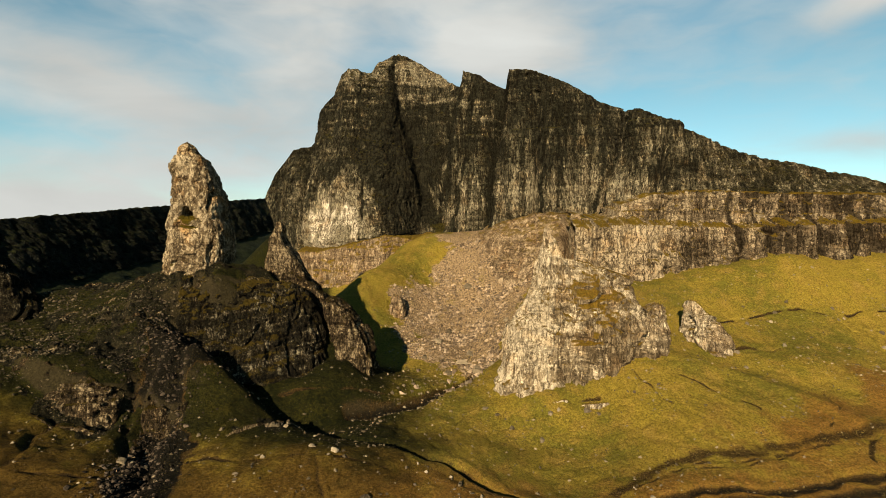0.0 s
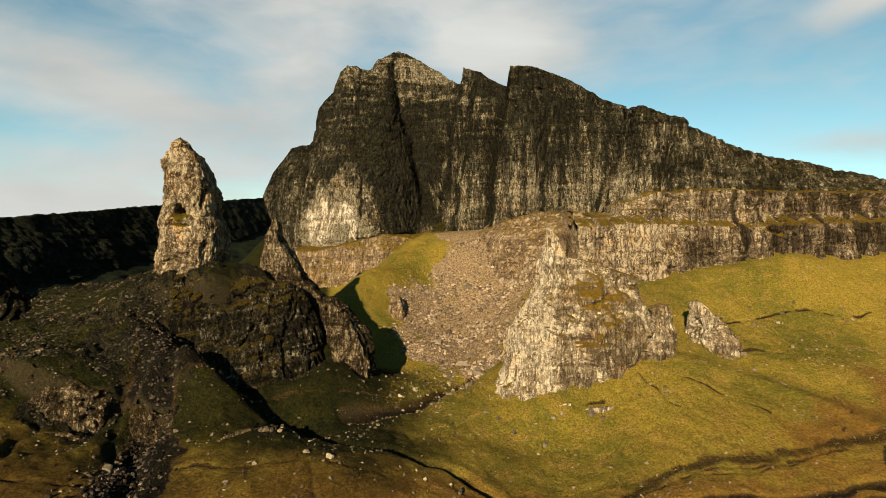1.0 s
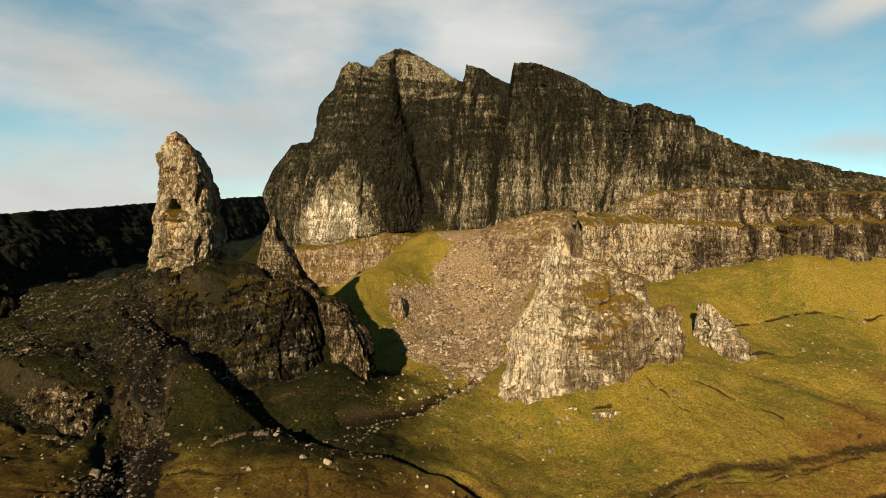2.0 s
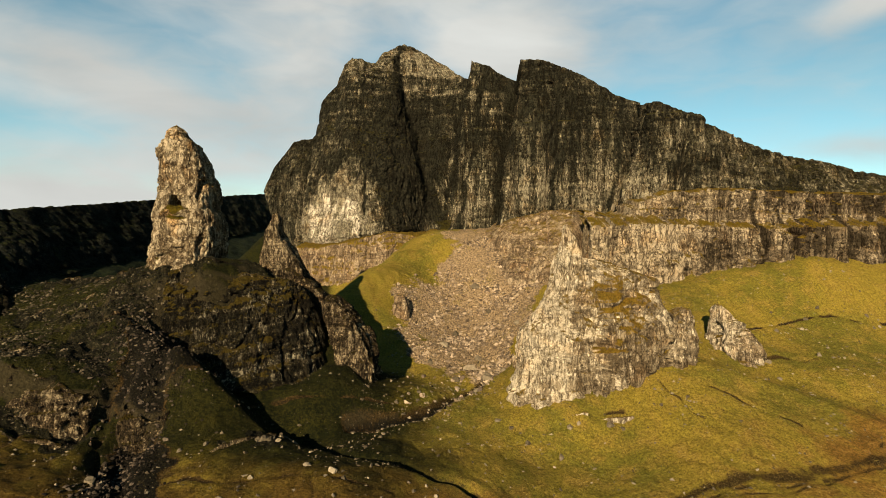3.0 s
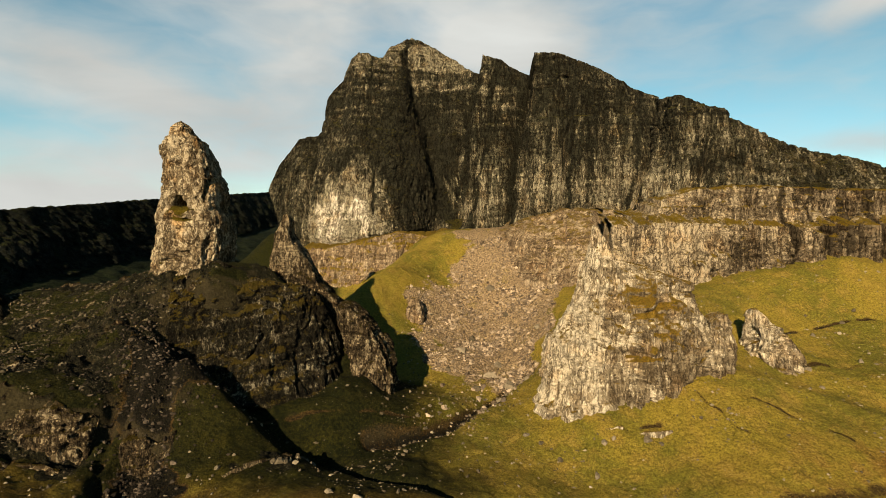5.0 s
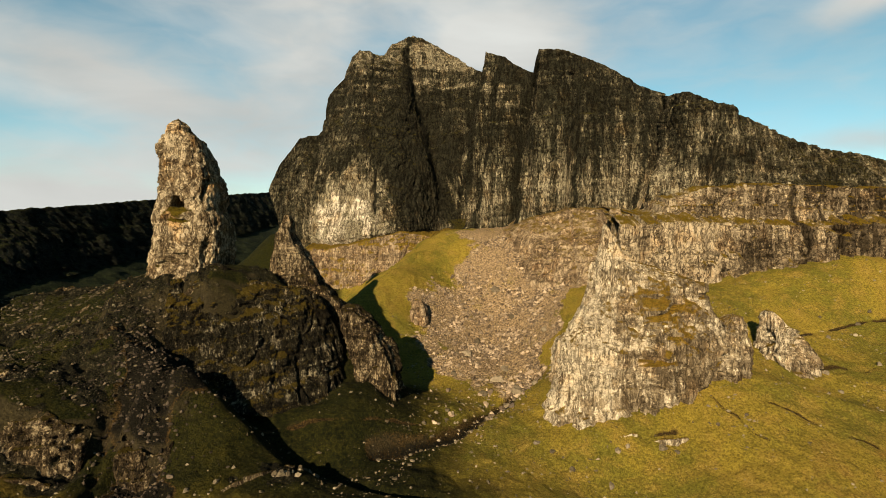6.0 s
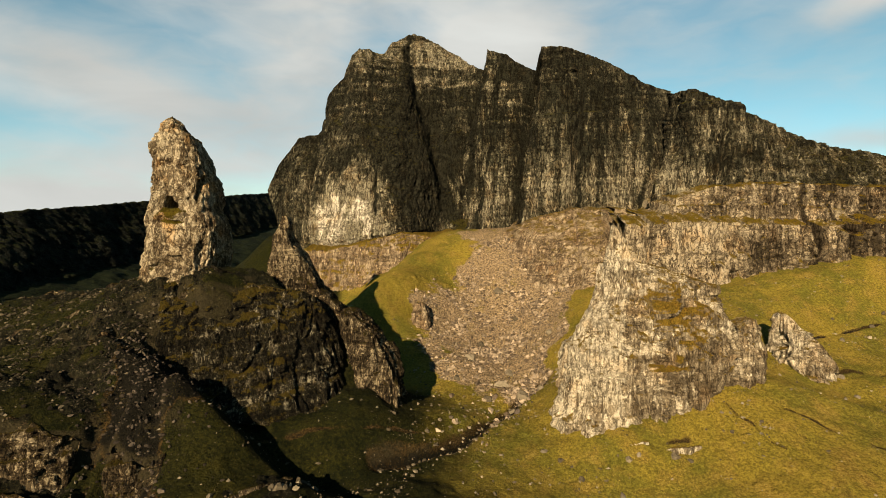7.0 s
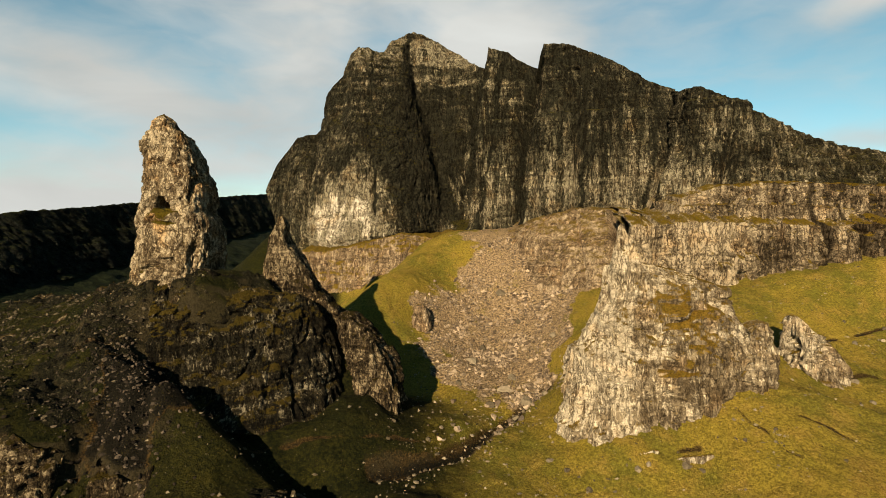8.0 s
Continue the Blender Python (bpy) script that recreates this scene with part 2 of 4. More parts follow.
# dark crag rock, deepened further in colour for the dim slope's shade
ROCK_CRAG = rock_material("shaded_crag_basalt", (0.0075, 0.0066, 0.0042), (0.021, 0.0180, 0.0110), (0.160, 0.140, 0.098), 0.34, moss=(0.034, 0.0285, 0.0050), moss_at=0.78, zone="fresh", wide=0.65, joints=0.95, ochre=0.3, slender=0.16, gape=0.13)
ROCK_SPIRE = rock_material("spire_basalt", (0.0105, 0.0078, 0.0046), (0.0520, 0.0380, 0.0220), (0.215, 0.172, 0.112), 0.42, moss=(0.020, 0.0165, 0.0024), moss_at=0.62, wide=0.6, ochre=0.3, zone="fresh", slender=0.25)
ROCK_EARTH = rock_material("weathered_earth_rock", (0.056, 0.039, 0.024), (0.128, 0.091, 0.056), (0.230, 0.178, 0.120), 0.56, moss=(0.085, 0.066, 0.010), moss_at=0.72, wide=1.5, joints=0.5, beds=0.5, broken=0.95, slender=0.12)
# far ridge rock and turf: near-black, with the ridge's shade put into the colours
ROCK_FAR = rock_material("far_shaded_rock", (0.0060, 0.0072, 0.0062), (0.013, 0.0148, 0.0118), (0.034, 0.034, 0.028), 0.22, moss=(0.012, 0.016, 0.005), moss_at=0.5, wide=2.6)

FAR_TURF = rock_material("far_shaded_turf", (0.003, 0.0046, 0.0026), (0.006, 0.0086, 0.0042), (0.011, 0.014, 0.0066), 0.5, moss=(0.012, 0.015, 0.004), moss_at=3.0, wide=6.0, joints=0.0, beds=0.0, ochre=0.2)


def stone_material(name, lo, hi):
    m, g = material(name)
    place = g.n("ShaderNodeNewGeometry").outputs["Position"]
    chance = g.n("ShaderNodeNewGeometry").outputs["Random Per Island"]
    other = g.n("ShaderNodeObjectInfo").outputs["Random"]
    grain = g.noise(place, 1.6, 5.0, 0.7)
    colour = g.mix(g.math("POWER", g.math("FRACT", g.math("ADD", chance, other)), 1.8), lo, hi)
    colour = g.mix(0.7, colour, g.mix(g.step(grain, 0.3, 0.7), (0.5, 0.5, 0.5), (1.25, 1.24, 1.2)), "MULTIPLY")
    finish(g, colour, 0.9, grain, 0.7, 0.3)
    return m


STONE = stone_material("weathered_boulder", (0.040, 0.032, 0.021), (0.19, 0.157, 0.112))
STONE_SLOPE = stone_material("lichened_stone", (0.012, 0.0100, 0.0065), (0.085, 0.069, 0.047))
STONE_SCREE = stone_material("scree_stone", (0.048, 0.035, 0.024), (0.28, 0.217, 0.155))
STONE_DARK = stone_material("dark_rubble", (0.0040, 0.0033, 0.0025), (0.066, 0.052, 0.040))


def ground_material():
    m, g = material("hill_turf")
    place = g.n("ShaderNodeNewGeometry").outputs["Position"]
    up = g.n("ShaderNodeSeparateXYZ", {0: g.n("ShaderNodeNewGeometry").outputs["Normal"]}).outputs[2]

    def mask(name):
        return g.n("ShaderNodeAttribute", name_=name).outputs["Fac"]

    broad = g.noise(place, 0.03, 4.0, 0.6, 0.5)
    patch = g.noise(place, 0.16, 5.0, 0.65)
    tuft = g.noise(place, 1.3, 5.0, 0.75)
    fine = g.noise(place, 2.9, 4.0, 0.75)
    colour = g.mix(g.step(broad, 0.38, 0.62), (0.070, 0.063, 0.0118), (0.122, 0.092, 0.0172))
    colour = g.mix(g.step(patch, 0.42, 0.72, 0.0, 0.75), colour, (0.131, 0.086, 0.0208))
    brown = g.math("ADD", mask("heather"), g.math("MULTIPLY", g.math("SUBTRACT", patch, 0.5), 0.9))
    colour = g.mix(g.step(brown, 0.3, 0.8), colour, (0.098, 0.053, 0.0135))
    # shade painted into the turf colour, by mask
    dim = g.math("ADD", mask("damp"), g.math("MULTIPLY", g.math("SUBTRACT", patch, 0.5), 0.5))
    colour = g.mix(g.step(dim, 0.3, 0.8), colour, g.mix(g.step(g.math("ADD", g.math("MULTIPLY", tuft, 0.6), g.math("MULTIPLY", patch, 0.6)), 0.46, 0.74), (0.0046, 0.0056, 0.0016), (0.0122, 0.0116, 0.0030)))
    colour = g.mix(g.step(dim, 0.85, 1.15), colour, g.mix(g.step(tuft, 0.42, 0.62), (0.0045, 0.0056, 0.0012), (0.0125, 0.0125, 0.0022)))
    scree = g.math("ADD", mask("scree"), g.math("MULTIPLY", g.math("SUBTRACT", g.noise(place, 0.22, 5.0, 0.7), 0.5), 0.9))
    colour = g.mix(g.step(scree, 0.4, 0.62), colour, g.mix(g.step(tuft, 0.35, 0.65), (0.070, 0.049, 0.030), (0.190, 0.139, 0.088)))
    chips = g.noise(g.vec("MULTIPLY", place, (1.0, 1.0, 0.6)), 1.1, 6.0, 0.8)
    stony = g.math("ADD", mask("rock"), g.math("MULTIPLY", g.math("SUBTRACT", g.noise(place, 0.4, 5.0, 0.75), 0.5), 1.0))
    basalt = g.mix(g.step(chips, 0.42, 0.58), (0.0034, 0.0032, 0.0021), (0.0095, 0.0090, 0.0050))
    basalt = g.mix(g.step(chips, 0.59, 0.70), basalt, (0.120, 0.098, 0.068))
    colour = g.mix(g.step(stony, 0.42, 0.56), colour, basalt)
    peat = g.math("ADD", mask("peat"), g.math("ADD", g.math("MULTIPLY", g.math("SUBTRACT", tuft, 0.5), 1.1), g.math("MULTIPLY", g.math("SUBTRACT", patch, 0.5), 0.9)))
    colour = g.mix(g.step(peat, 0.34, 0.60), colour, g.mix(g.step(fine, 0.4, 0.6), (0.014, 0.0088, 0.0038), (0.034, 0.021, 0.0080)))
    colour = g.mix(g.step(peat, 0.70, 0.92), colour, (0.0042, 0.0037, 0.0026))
    bare = g.step(g.math("ADD", up, g.math("MULTIPLY", g.math("SUBTRACT", tuft, 0.5), 0.5)), 0.45, 0.62, 0.85, 0.0)
    colour = g.mix(bare, colour, (0.019, 0.0155, 0.0088))
    colour = g.mix(0.85, colour, g.mix(g.step(tuft, 0.36, 0.62), (0.56, 0.55, 0.52), (1.32, 1.29, 1.24)), "MULTIPLY")
    colour = g.mix(0.6, colour, g.mix(g.step(fine, 0.38, 0.60), (0.60, 0.60, 0.57), (1.30, 1.30, 1.26)), "MULTIPLY")
    straw = g.step(g.math("ADD", g.noise(place, 2.2, 4.0, 0.8), g.math("MULTIPLY", g.math("SUBTRACT", patch, 0.5), 0.5)), 0.61, 0.69, 0.0, 0.6)
    colour = g.mix(g.math("MULTIPLY", straw, g.step(dim, 0.3, 0.7, 1.0, 0.15)), colour, (0.235, 0.180, 0.055))
    relief = g.math("ADD", g.math("MULTIPLY", tuft, 1.0), g.math("MULTIPLY", fine, 0.45))
    finish(g, colour, 0.95, relief, 1.0, 0.75)
    return m


TURF = ground_material()


# ---- mesh helpers ----
def grid_mesh(name, X, Y, Z, mat, parent=None, label="", closed=False, attributes=None):
    """A sheet from arrays [rows, columns]; closed: the last column joins the first."""
    rows, cols = X.shape
    index = np.arange(rows * cols).reshape(rows, cols)
    right = np.roll(index, -1, axis=1)
    a, b, c, d = index[:-1], right[:-1], right[1:], index[1:]
    if not closed:
        a, b, c, d = (k[:, :-1] for k in (a, b, c, d))
    quads = np.stack([a, b, c, d], -1).reshape(-1, 4)
    mesh = bpy.data.meshes.new(name)
    mesh.vertices.add(rows * cols)
    mesh.vertices.foreach_set("co", np.stack([X, Y, Z], -1).astype(np.float32).ravel())
    mesh.loops.add(quads.size)
    mesh.loops.foreach_set("vertex_index", quads.astype(np.int32).ravel())
    mesh.polygons.add(len(quads))
    mesh.polygons.foreach_set("loop_start", np.arange(0, quads.size, 4, dtype=np.int32))
    for key, values in (attributes or {}).items():
        layer = mesh.attributes.new(key, "FLOAT", "POINT")
        layer.data.foreach_set("value", values.astype(np.float32).ravel())
    mesh.update()
    mesh.validate()
    mesh.materials.append(mat)
    ob = new(name, mesh)
    if parent:
        ob.parent = parent
    if label:
        tagged(ob, label)
    return ob


def along(points, step):
    """Even samples along a line of points."""
    p = np.array(points, float)
    length = np.r_[0, np.cumsum(np.hypot(*np.diff(p[:, :2], axis=0).T))]
    s = np.linspace(0, length[-1], max(2, int(length[-1] / step) + 1))
    return s, np.stack([np.interp(s, length, p[:, k]) for k in range(p.shape[1])], -1)


def cliff(name, foot, top, mat, parent, step=0.8, rise=0.8, back=40.0, drop=8.0, curve=1.0, gullies=(), label="", zone=None, sunk=4.0, grown=None, blocks=(), **relief):
    """A rock face between a foot line and a crest line, both from left to right, with a top that runs back behind the crest.
    gullies: x at the crest, x at the foot, half width, depth, share of it left at the crest.
    blocks: rounded buttresses, the x of both sides and of the nose, first at the crest, then at the foot, and how far they stand out."""
    x0, x1 = min(foot[0][0], top[0][0]), max(foot[-1][0], top[-1][0])
    count = int((x1 - x0) * 1.08 / step)
    f, t = np.array(foot, float), np.array(top, float)
    u = np.linspace(0, 1, count)
    fx = np.interp(u, (f[:, 0] - f[0, 0]) / (f[-1, 0] - f[0, 0]), f[:, 0])
    tx = np.interp(u, (t[:, 0] - t[0, 0]) / (t[-1, 0] - t[0, 0]), t[:, 0])
    fy, fz = np.interp(fx, f[:, 0], f[:, 1]), np.interp(fx, f[:, 0], f[:, 2]) - sunk
    ty, tz = np.interp(tx, t[:, 0], t[:, 1]), np.interp(tx, t[:, 0], t[:, 2])
    wide = max(1, int(3 / step))
    kernel = np.ones(2 * wide + 1) / (2 * wide + 1)
    fy = np.convolve(np.pad(fy, wide, mode="edge"), kernel, "valid")
    levels = max(6, int(np.max(tz - fz) / rise))
    v = np.linspace(0, 1, levels)[:, None]
    X = fx + (tx - fx) * v
    Y = fy + (ty - fy) * v ** curve
    Z = fz + (tz - fz) * v
    slope_x, slope_y = np.gradient(X, axis=1), np.gradient(Y, axis=1)
    smooth = np.ones(31) / 31
    nx = np.stack([np.convolve(np.pad(k, 15, mode="edge"), smooth, "valid") for k in slope_y])
    ny = -np.stack([np.convolve(np.pad(k, 15, mode="edge"), smooth, "valid") for k in slope_x])
    size = np.hypot(nx, ny) + 1e-9
    nx, ny = nx / size, ny / size
    d = rock_relief(X, Y, Z, **relief)
    for gx_top, gx_foot, half, deep, crest in gullies:
        middle = gx_foot + (gx_top - gx_foot) * v + 2.0 * fbm(Z / 25, Z * 0, Z * 0 + gx_top, 2, 77)
        d = d - deep * np.exp(-((X - middle) / half) ** 2) * (crest + (1 - crest) * sstep(1 - v, 0.02, 0.3))
    for top_l, top_n, top_r, foot_l, foot_n, foot_r, proud in blocks:
        side_l, nose, side_r = (low + (high - low) * v for low, high in ((foot_l, top_l), (foot_n, top_n), (foot_r, top_r)))
        k = np.where(X < nose, (nose - X) / (nose - side_l), (X - nose) / (side_r - nose))
        d = d + proud * np.maximum(0, 1 - np.clip(k, 0, 1) ** 1.7) * (1 - 0.85 * v ** 4)
    edge = np.clip((Z - fz) / (sunk + 5.0), 0.1, 1)
    X, Y = X + nx * d * edge, Y + ny * d * edge
    Z = Z + (v > 0.97) * 0.6 * fbm(X / 3, Y / 3, Z * 0, 3, 9)
    steps = np.r_[np.geomspace(0.8, back, 16)]
    grow = steps[:, None] / back
    bx = np.repeat(X[-1:], 16, 0)
    by = Y[-1:] + steps[:, None]
    bz = Z[-1:] - drop * grow + 0.5 * fbm(bx / 6, by / 6, bx * 0, 3, 4) * np.minimum(1, steps[:, None] / 3)
    X, Y, Z = np.vstack([X, bx]), np.vstack([Y, by]), np.vstack([Z, bz])
    attributes = {key: rule(X, Y, Z) for key, rule in (("fresh", zone), ("grown", grown)) if rule}
    return grid_mesh(name, X, Y, Z, mat, parent, label, attributes=attributes)


def pillar(name, levels, mat, parent=None, label="", step=0.6, power=2.6, turn=0.0, rough=1.0, zone=None, hollows=(), grown=None, **relief):
    """A free-standing rock from horizontal rings: z, left x, right x, front y, back y, from foot to tip."""
    p = np.array(levels, float)
    z = np.arange(p[0, 0], p[-1, 0], step)
    left, right, front, rear = (np.interp(z, p[:, 0], p[:, k]) for k in (1, 2, 3, 4))
    girth = 2.2 * np.max((right - left) / 2 + (rear - front) / 2) * 1.3
    count = max(24, int(girth / step))
    a = np.linspace(0, 2 * math.pi, count, endpoint=False)[None]
    c, s = np.cos(a), np.sin(a)
    cx = np.sign(c) * np.abs(c) ** (2 / power)
    cy = np.sign(s) * np.abs(s) ** (2 / power)
    if turn:
        cx, cy = cx * math.cos(turn) - cy * math.sin(turn), cx * math.sin(turn) + cy * math.cos(turn)
    X = ((left + right) / 2)[:, None] + ((right - left) / 2)[:, None] * cx
    Y = ((front + rear) / 2)[:, None] + ((rear - front) / 2)[:, None] * cy
    Z = np.repeat(z[:, None], count, 1)
    d = rock_relief(X, Y, Z, **relief) * rough
    d = d - d.mean() - 0.3
    for hx, hz, rx, rz, deep in hollows:
        sway = 0.9 * fbm(X / 2.5, Z / 2.5, X * 0, 3, 83)
        d = d - deep * np.exp(-(((X + sway - hx) / rx) ** 2 + ((Z + sway - hz) / rz) ** 2) ** 3) * (s < 0)
    thin = np.clip(np.minimum(right - left, rear - front)[:, None] / 9, 0.12, 1)
    X, Y = X + c * d * thin, Y + s * d * thin
    Z = Z + 0.5 * fbm(X / 2.5, Y / 2.5, Z / 2.5, 2, 6)
    mx, my = X[-1].mean(), Y[-1].mean()
    for k in (0.6, 0.25, 0.0):
        X, Y = np.vstack([X, mx + (X[-1] - mx) * k]), np.vstack([Y, my + (Y[-1] - my) * k])
        Z = np.vstack([Z, Z[-1] * 0.5 + Z[-1].mean() * 0.5 + 0.35])
    return grid_mesh(name, X, Y, Z, mat, parent, label, closed=True, attributes={key: rule(X, Y, Z) for key, rule in (("fresh", zone), ("grown", grown)) if rule})


def thing(name, label, category, at=(0, 0, 0), group="", kind=""):
    ob = tagged(new(name), label, category, group, kind)
    ob.location = at
    return ob


# ---- the ground ----
# Lines of the land, (x, y, z): crests, feet of slopes and beds of streams
LAND = dict(
    scree_spine=[(-5, 350, 58), (-14, 310, 38), (-24, 266, 19), (-6, 240, 8), (4, 222, 3.6)],
    scree_east=[(23, 332, 54), (27, 292, 31), (15, 285, 20), (13, 260, 9), (16, 228, 3.3)],
    scree_rim=[(50, 264, 33), (38, 240, 21), (24, 210, 7.8)],
    scree_crest=[(-55, 258, 26.5), (-49, 275, 32.5), (-42, 290, 37.5), (-29, 318, 45.3), (-12, 345, 56.4)],
    crest_lee=[(-66, 272, 6), (-60, 290, 14), (-52, 305, 22), (-40, 330, 34)],
    west_hollow=[(-75, 300, 2), (-68, 270, 2), (-50, 240, 8), (-30, 215, 6), (-23, 205, 5.7)],
    stream=[(8, 206, 1.6), (-9, 177, 1.8), (-24, 165, 1.1), (-37, 155, 1.3)],
    needle_foot=[(20, 188, 4.5), (33, 176, 4.8), (55, 176, 4.8), (64, 188, 13.3), (85, 193, 13.7), (109, 206, 12.6)],
    terrace_foot=[(66, 266, 36), (97, 262, 34), (129, 260, 41), (169, 258, 46), (221, 264, 47), (295, 272, 45)],
    under_terrace=[(97, 284, 36), (129, 282, 43), (169, 280, 48), (221, 286, 51), (280, 292, 50)],
    east_slope=[(106, 228, 23), (140, 232, 22.5), (176, 236, 24), (210, 232, 22)],
    east_foot=[(72, 177, 8.5), (97, 172, 4.6), (119, 191, 8), (139, 201, 12.5), (172, 205, 9)],
    bowl=[(25, 162, -6), (45, 158, -6), (62, 156, -2), (85, 152, -2), (113, 158, 0), (139, 165, 1)],
    moor=[(25, 140, -7.5), (46, 136, -7), (68, 134, -7), (91, 136, -6.5), (120, 142, -5)],
    west_shelf=[(-27, 130, 6.5), (-48, 141, 7), (-57, 130, 7), (-78, 142, 9), (-94, 137, 15.8), (-117, 158, 28), (-102, 167, 34)],
    west_near=[(-112, 140, 25), (-87, 118, 10), (-86, 100, 7), (-66, 115, 4), (-40, 112, 4), (-23, 116, 3)],
    shelf_edge=[(-40, 146, 6), (-26, 137, 4.8), (-9, 126, 1.2), (8, 115, -3)],
    below_shelf=[(-20, 153, 2.4), (-4, 147, -0.4), (12, 138, -4.2), (4, 156, -1.6), (12, 152, -3.4), (19, 152, -4.8)],
    knoll=[(-81, 166, 31), (-72, 152, 22), (-59, 150, 13), (-42, 147, 6.7)],
    crest=[(-147, 190, 34), (-131, 190, 39), (-119, 186, 40), (-98, 186, 44.5), (-78, 190, 47), (-64, 193, 45.5), (-45, 198, 30)],
    pillar_foot=[(-110, 176, 39.5), (-98, 177, 43), (-86, 177, 45.3), (-76, 178.5, 46)],
    lee=[(-150, 206, 22), (-130, 206, 28), (-112, 207, 34), (-94, 210, 36), (-74, 212, 34), (-56, 212, 24)],
    crag_foot=[(-68, 164, 20), (-58, 164, 15), (-41, 172, 13), (-26, 190, 8)],
    under_crag=[(-82, 170, 28), (-70, 173, 24), (-58, 180, 20), (-47, 186, 14)],
    meadow=[(-40, 164, 8.5), (-27, 172, 8.5), (-13, 190, 7)],
    behind=[(-160, 260, 10), (-110, 250, 18), (-70, 240, 16), (-100, 330, 14), (-180, 360, 4), (-230, 420, 0)],
    wall_base=[(-60, 366, 46), (-40, 364, 50), (-12, 374, 55), (-4, 362, 58), (20, 362, 60), (45, 345, 62)],
    apron=[(-115, 394, 46), (-138, 412, 56), (-152, 412, 42), (-166, 412, 30), (-185, 412, 14), (-210, 412, 4)],
    south=[(-140, 40, 0), (-40, 40, -8), (60, 40, -22), (160, 60, -20), (-10, 90, -4), (60, 95, -14)],
)
knots = np.array([p for line in LAND.values() for p in line], float)


def spline(r2):
    return np.where(r2 > 0, 0.5 * r2 * np.log(np.maximum(r2, 1e-9)), 0)


K = spline(((knots[:, None, :2] - knots[None, :, :2]) ** 2).sum(-1) / 1e4)
flatpart = np.c_[np.ones(len(knots)), knots[:, :2] / 100]
system = np.block([[K + 0.002 * np.eye(len(knots)), flatpart], [flatpart.T, np.zeros((3, 3))]])
weights = np.linalg.solve(system, np.r_[knots[:, 2], 0, 0, 0])


def from_line(x, y, line):
    """Distance to a line of (x, y), and how far along it."""
    best, place = np.full(x.shape, 1e9), np.zeros(x.shape)
    n = len(line) - 1
    for k, ((ax, ay), (bx, by)) in enumerate(zip(line[:-1], line[1:])):
        t = np.clip(((x - ax) * (bx - ax) + (y - ay) * (by - ay)) / ((bx - ax) ** 2 + (by - ay) ** 2), 0, 1)
        d = np.hypot(x - ax - t * (bx - ax), y - ay - t * (by - ay))
        place = np.where(d < best, (k + t) / n, place)
        best = np.minimum(best, d)
    return best, place


def land(x, y):
    """Height of the land without its small relief."""
    z = weights[-3] + weights[-2] * x / 100 + weights[-1] * y / 100
    for (kx, ky, _), wt in zip(knots, weights):
        z = z + wt * spline(((x - kx) ** 2 + (y - ky) ** 2) / 1e4)
    far = sstep(np.maximum(np.maximum(np.abs(x - 60) - 280, y - 380), 20 - y), 0, 220)
    return np.clip(z, -40, 75) * (1 - far) + far * (-25)


GULLIES = [  # line, half width, depth, peat
    ([(42, 176), (47, 175.4), (53, 176.2)], 1.2, 0.4, 0.66),
    ([(9, 206), (-2, 188), (-10, 177), (-20, 169), (-30, 164)], 3.4, 0.7, 0.95),
    ([(22, 224), (8, 206), (-9, 178), (-20, 169), (-30, 163)], 2.6, 1.9, 0.85),
    ([(-86, 170), (-78, 168), (-70, 165.5), (-56, 160), (-43, 154)], 6.5, 5.0, 0.0),
    ([(-46, 152), (-33, 148), (-14, 142), (2, 137), (19, 130), (34, 118)], 1.7, 2.6, 0.75),
    ([(-78, 160), (-75, 146), (-74, 134), (-70, 120), (-66, 104)], 2.6, 1.8, 1.0),
    ([(-87, 148), (-84, 140), (-81, 132), (-76, 125)], 1.1, 1.9, 0.9),
    ([(43, 133), (57, 143), (75, 148.5), (92, 151), (108, 154), (124, 157), (150, 166), (196, 180)], 3.2, 0.5, 0.60),
    ([(50, 136), (68, 144), (86, 147), (104, 151), (128, 155)], 0.9, 0.4, 0.66),
    ([(66, 141), (84, 144.5), (98, 149)], 0.7, 0.3, 0.66),
    ([(56, 131), (66, 133), (84, 135), (99, 137.5), (119, 141), (142, 147), (170, 154)], 1.7, 1.0, 0.9),
    ([(60, 128), (80, 131), (104, 134), (130, 138), (165, 142)], 2.2, 0.8, 0.85),
    ([(119, 141), (122, 148), (127, 155)], 1.2, 0.5, 0.75),
    ([(118, 160), (130, 172), (134, 186)], 0.8, 0.25, 0.6),
    ([(80, 186), (88, 180), (94, 174), (100, 167)], 0.9, 0.4, 0.72),
    ([(66, 184), (70, 177), (74, 169)], 0.6, 0.2, 0.6),
    ([(80, 172), (84, 166), (90, 160)], 0.8, 0.2, 0.6),
    ([(120, 200), (128, 206), (138, 212)], 0.7, 0.4, 0.5),
    ([(112, 206), (118, 208), (123, 208)], 1.6, 0.3, 0.7),
    ([(120, 228), (150, 234), (200, 236), (240, 238)], 0.7, 0.6, 0.9),
    ([(-60, 160), (-50, 164), (-36, 168), (-22, 174), (-10, 182)], 0.7, 0.5, 0.85),
    ([(-88, 109), (-78, 113), (-68, 119), (-58, 123.5), (-42, 124), (-26, 128), (-14, 126)], 0.7, 0.6, 0.9),
    ([(-30, 127), (-29, 118), (-27, 108)], 0.6, 0.4, 0.7),
    ([(-96, 132), (-97, 125), (-92, 118), (-91, 111)], 0.9, 0.9, 0.75),
]


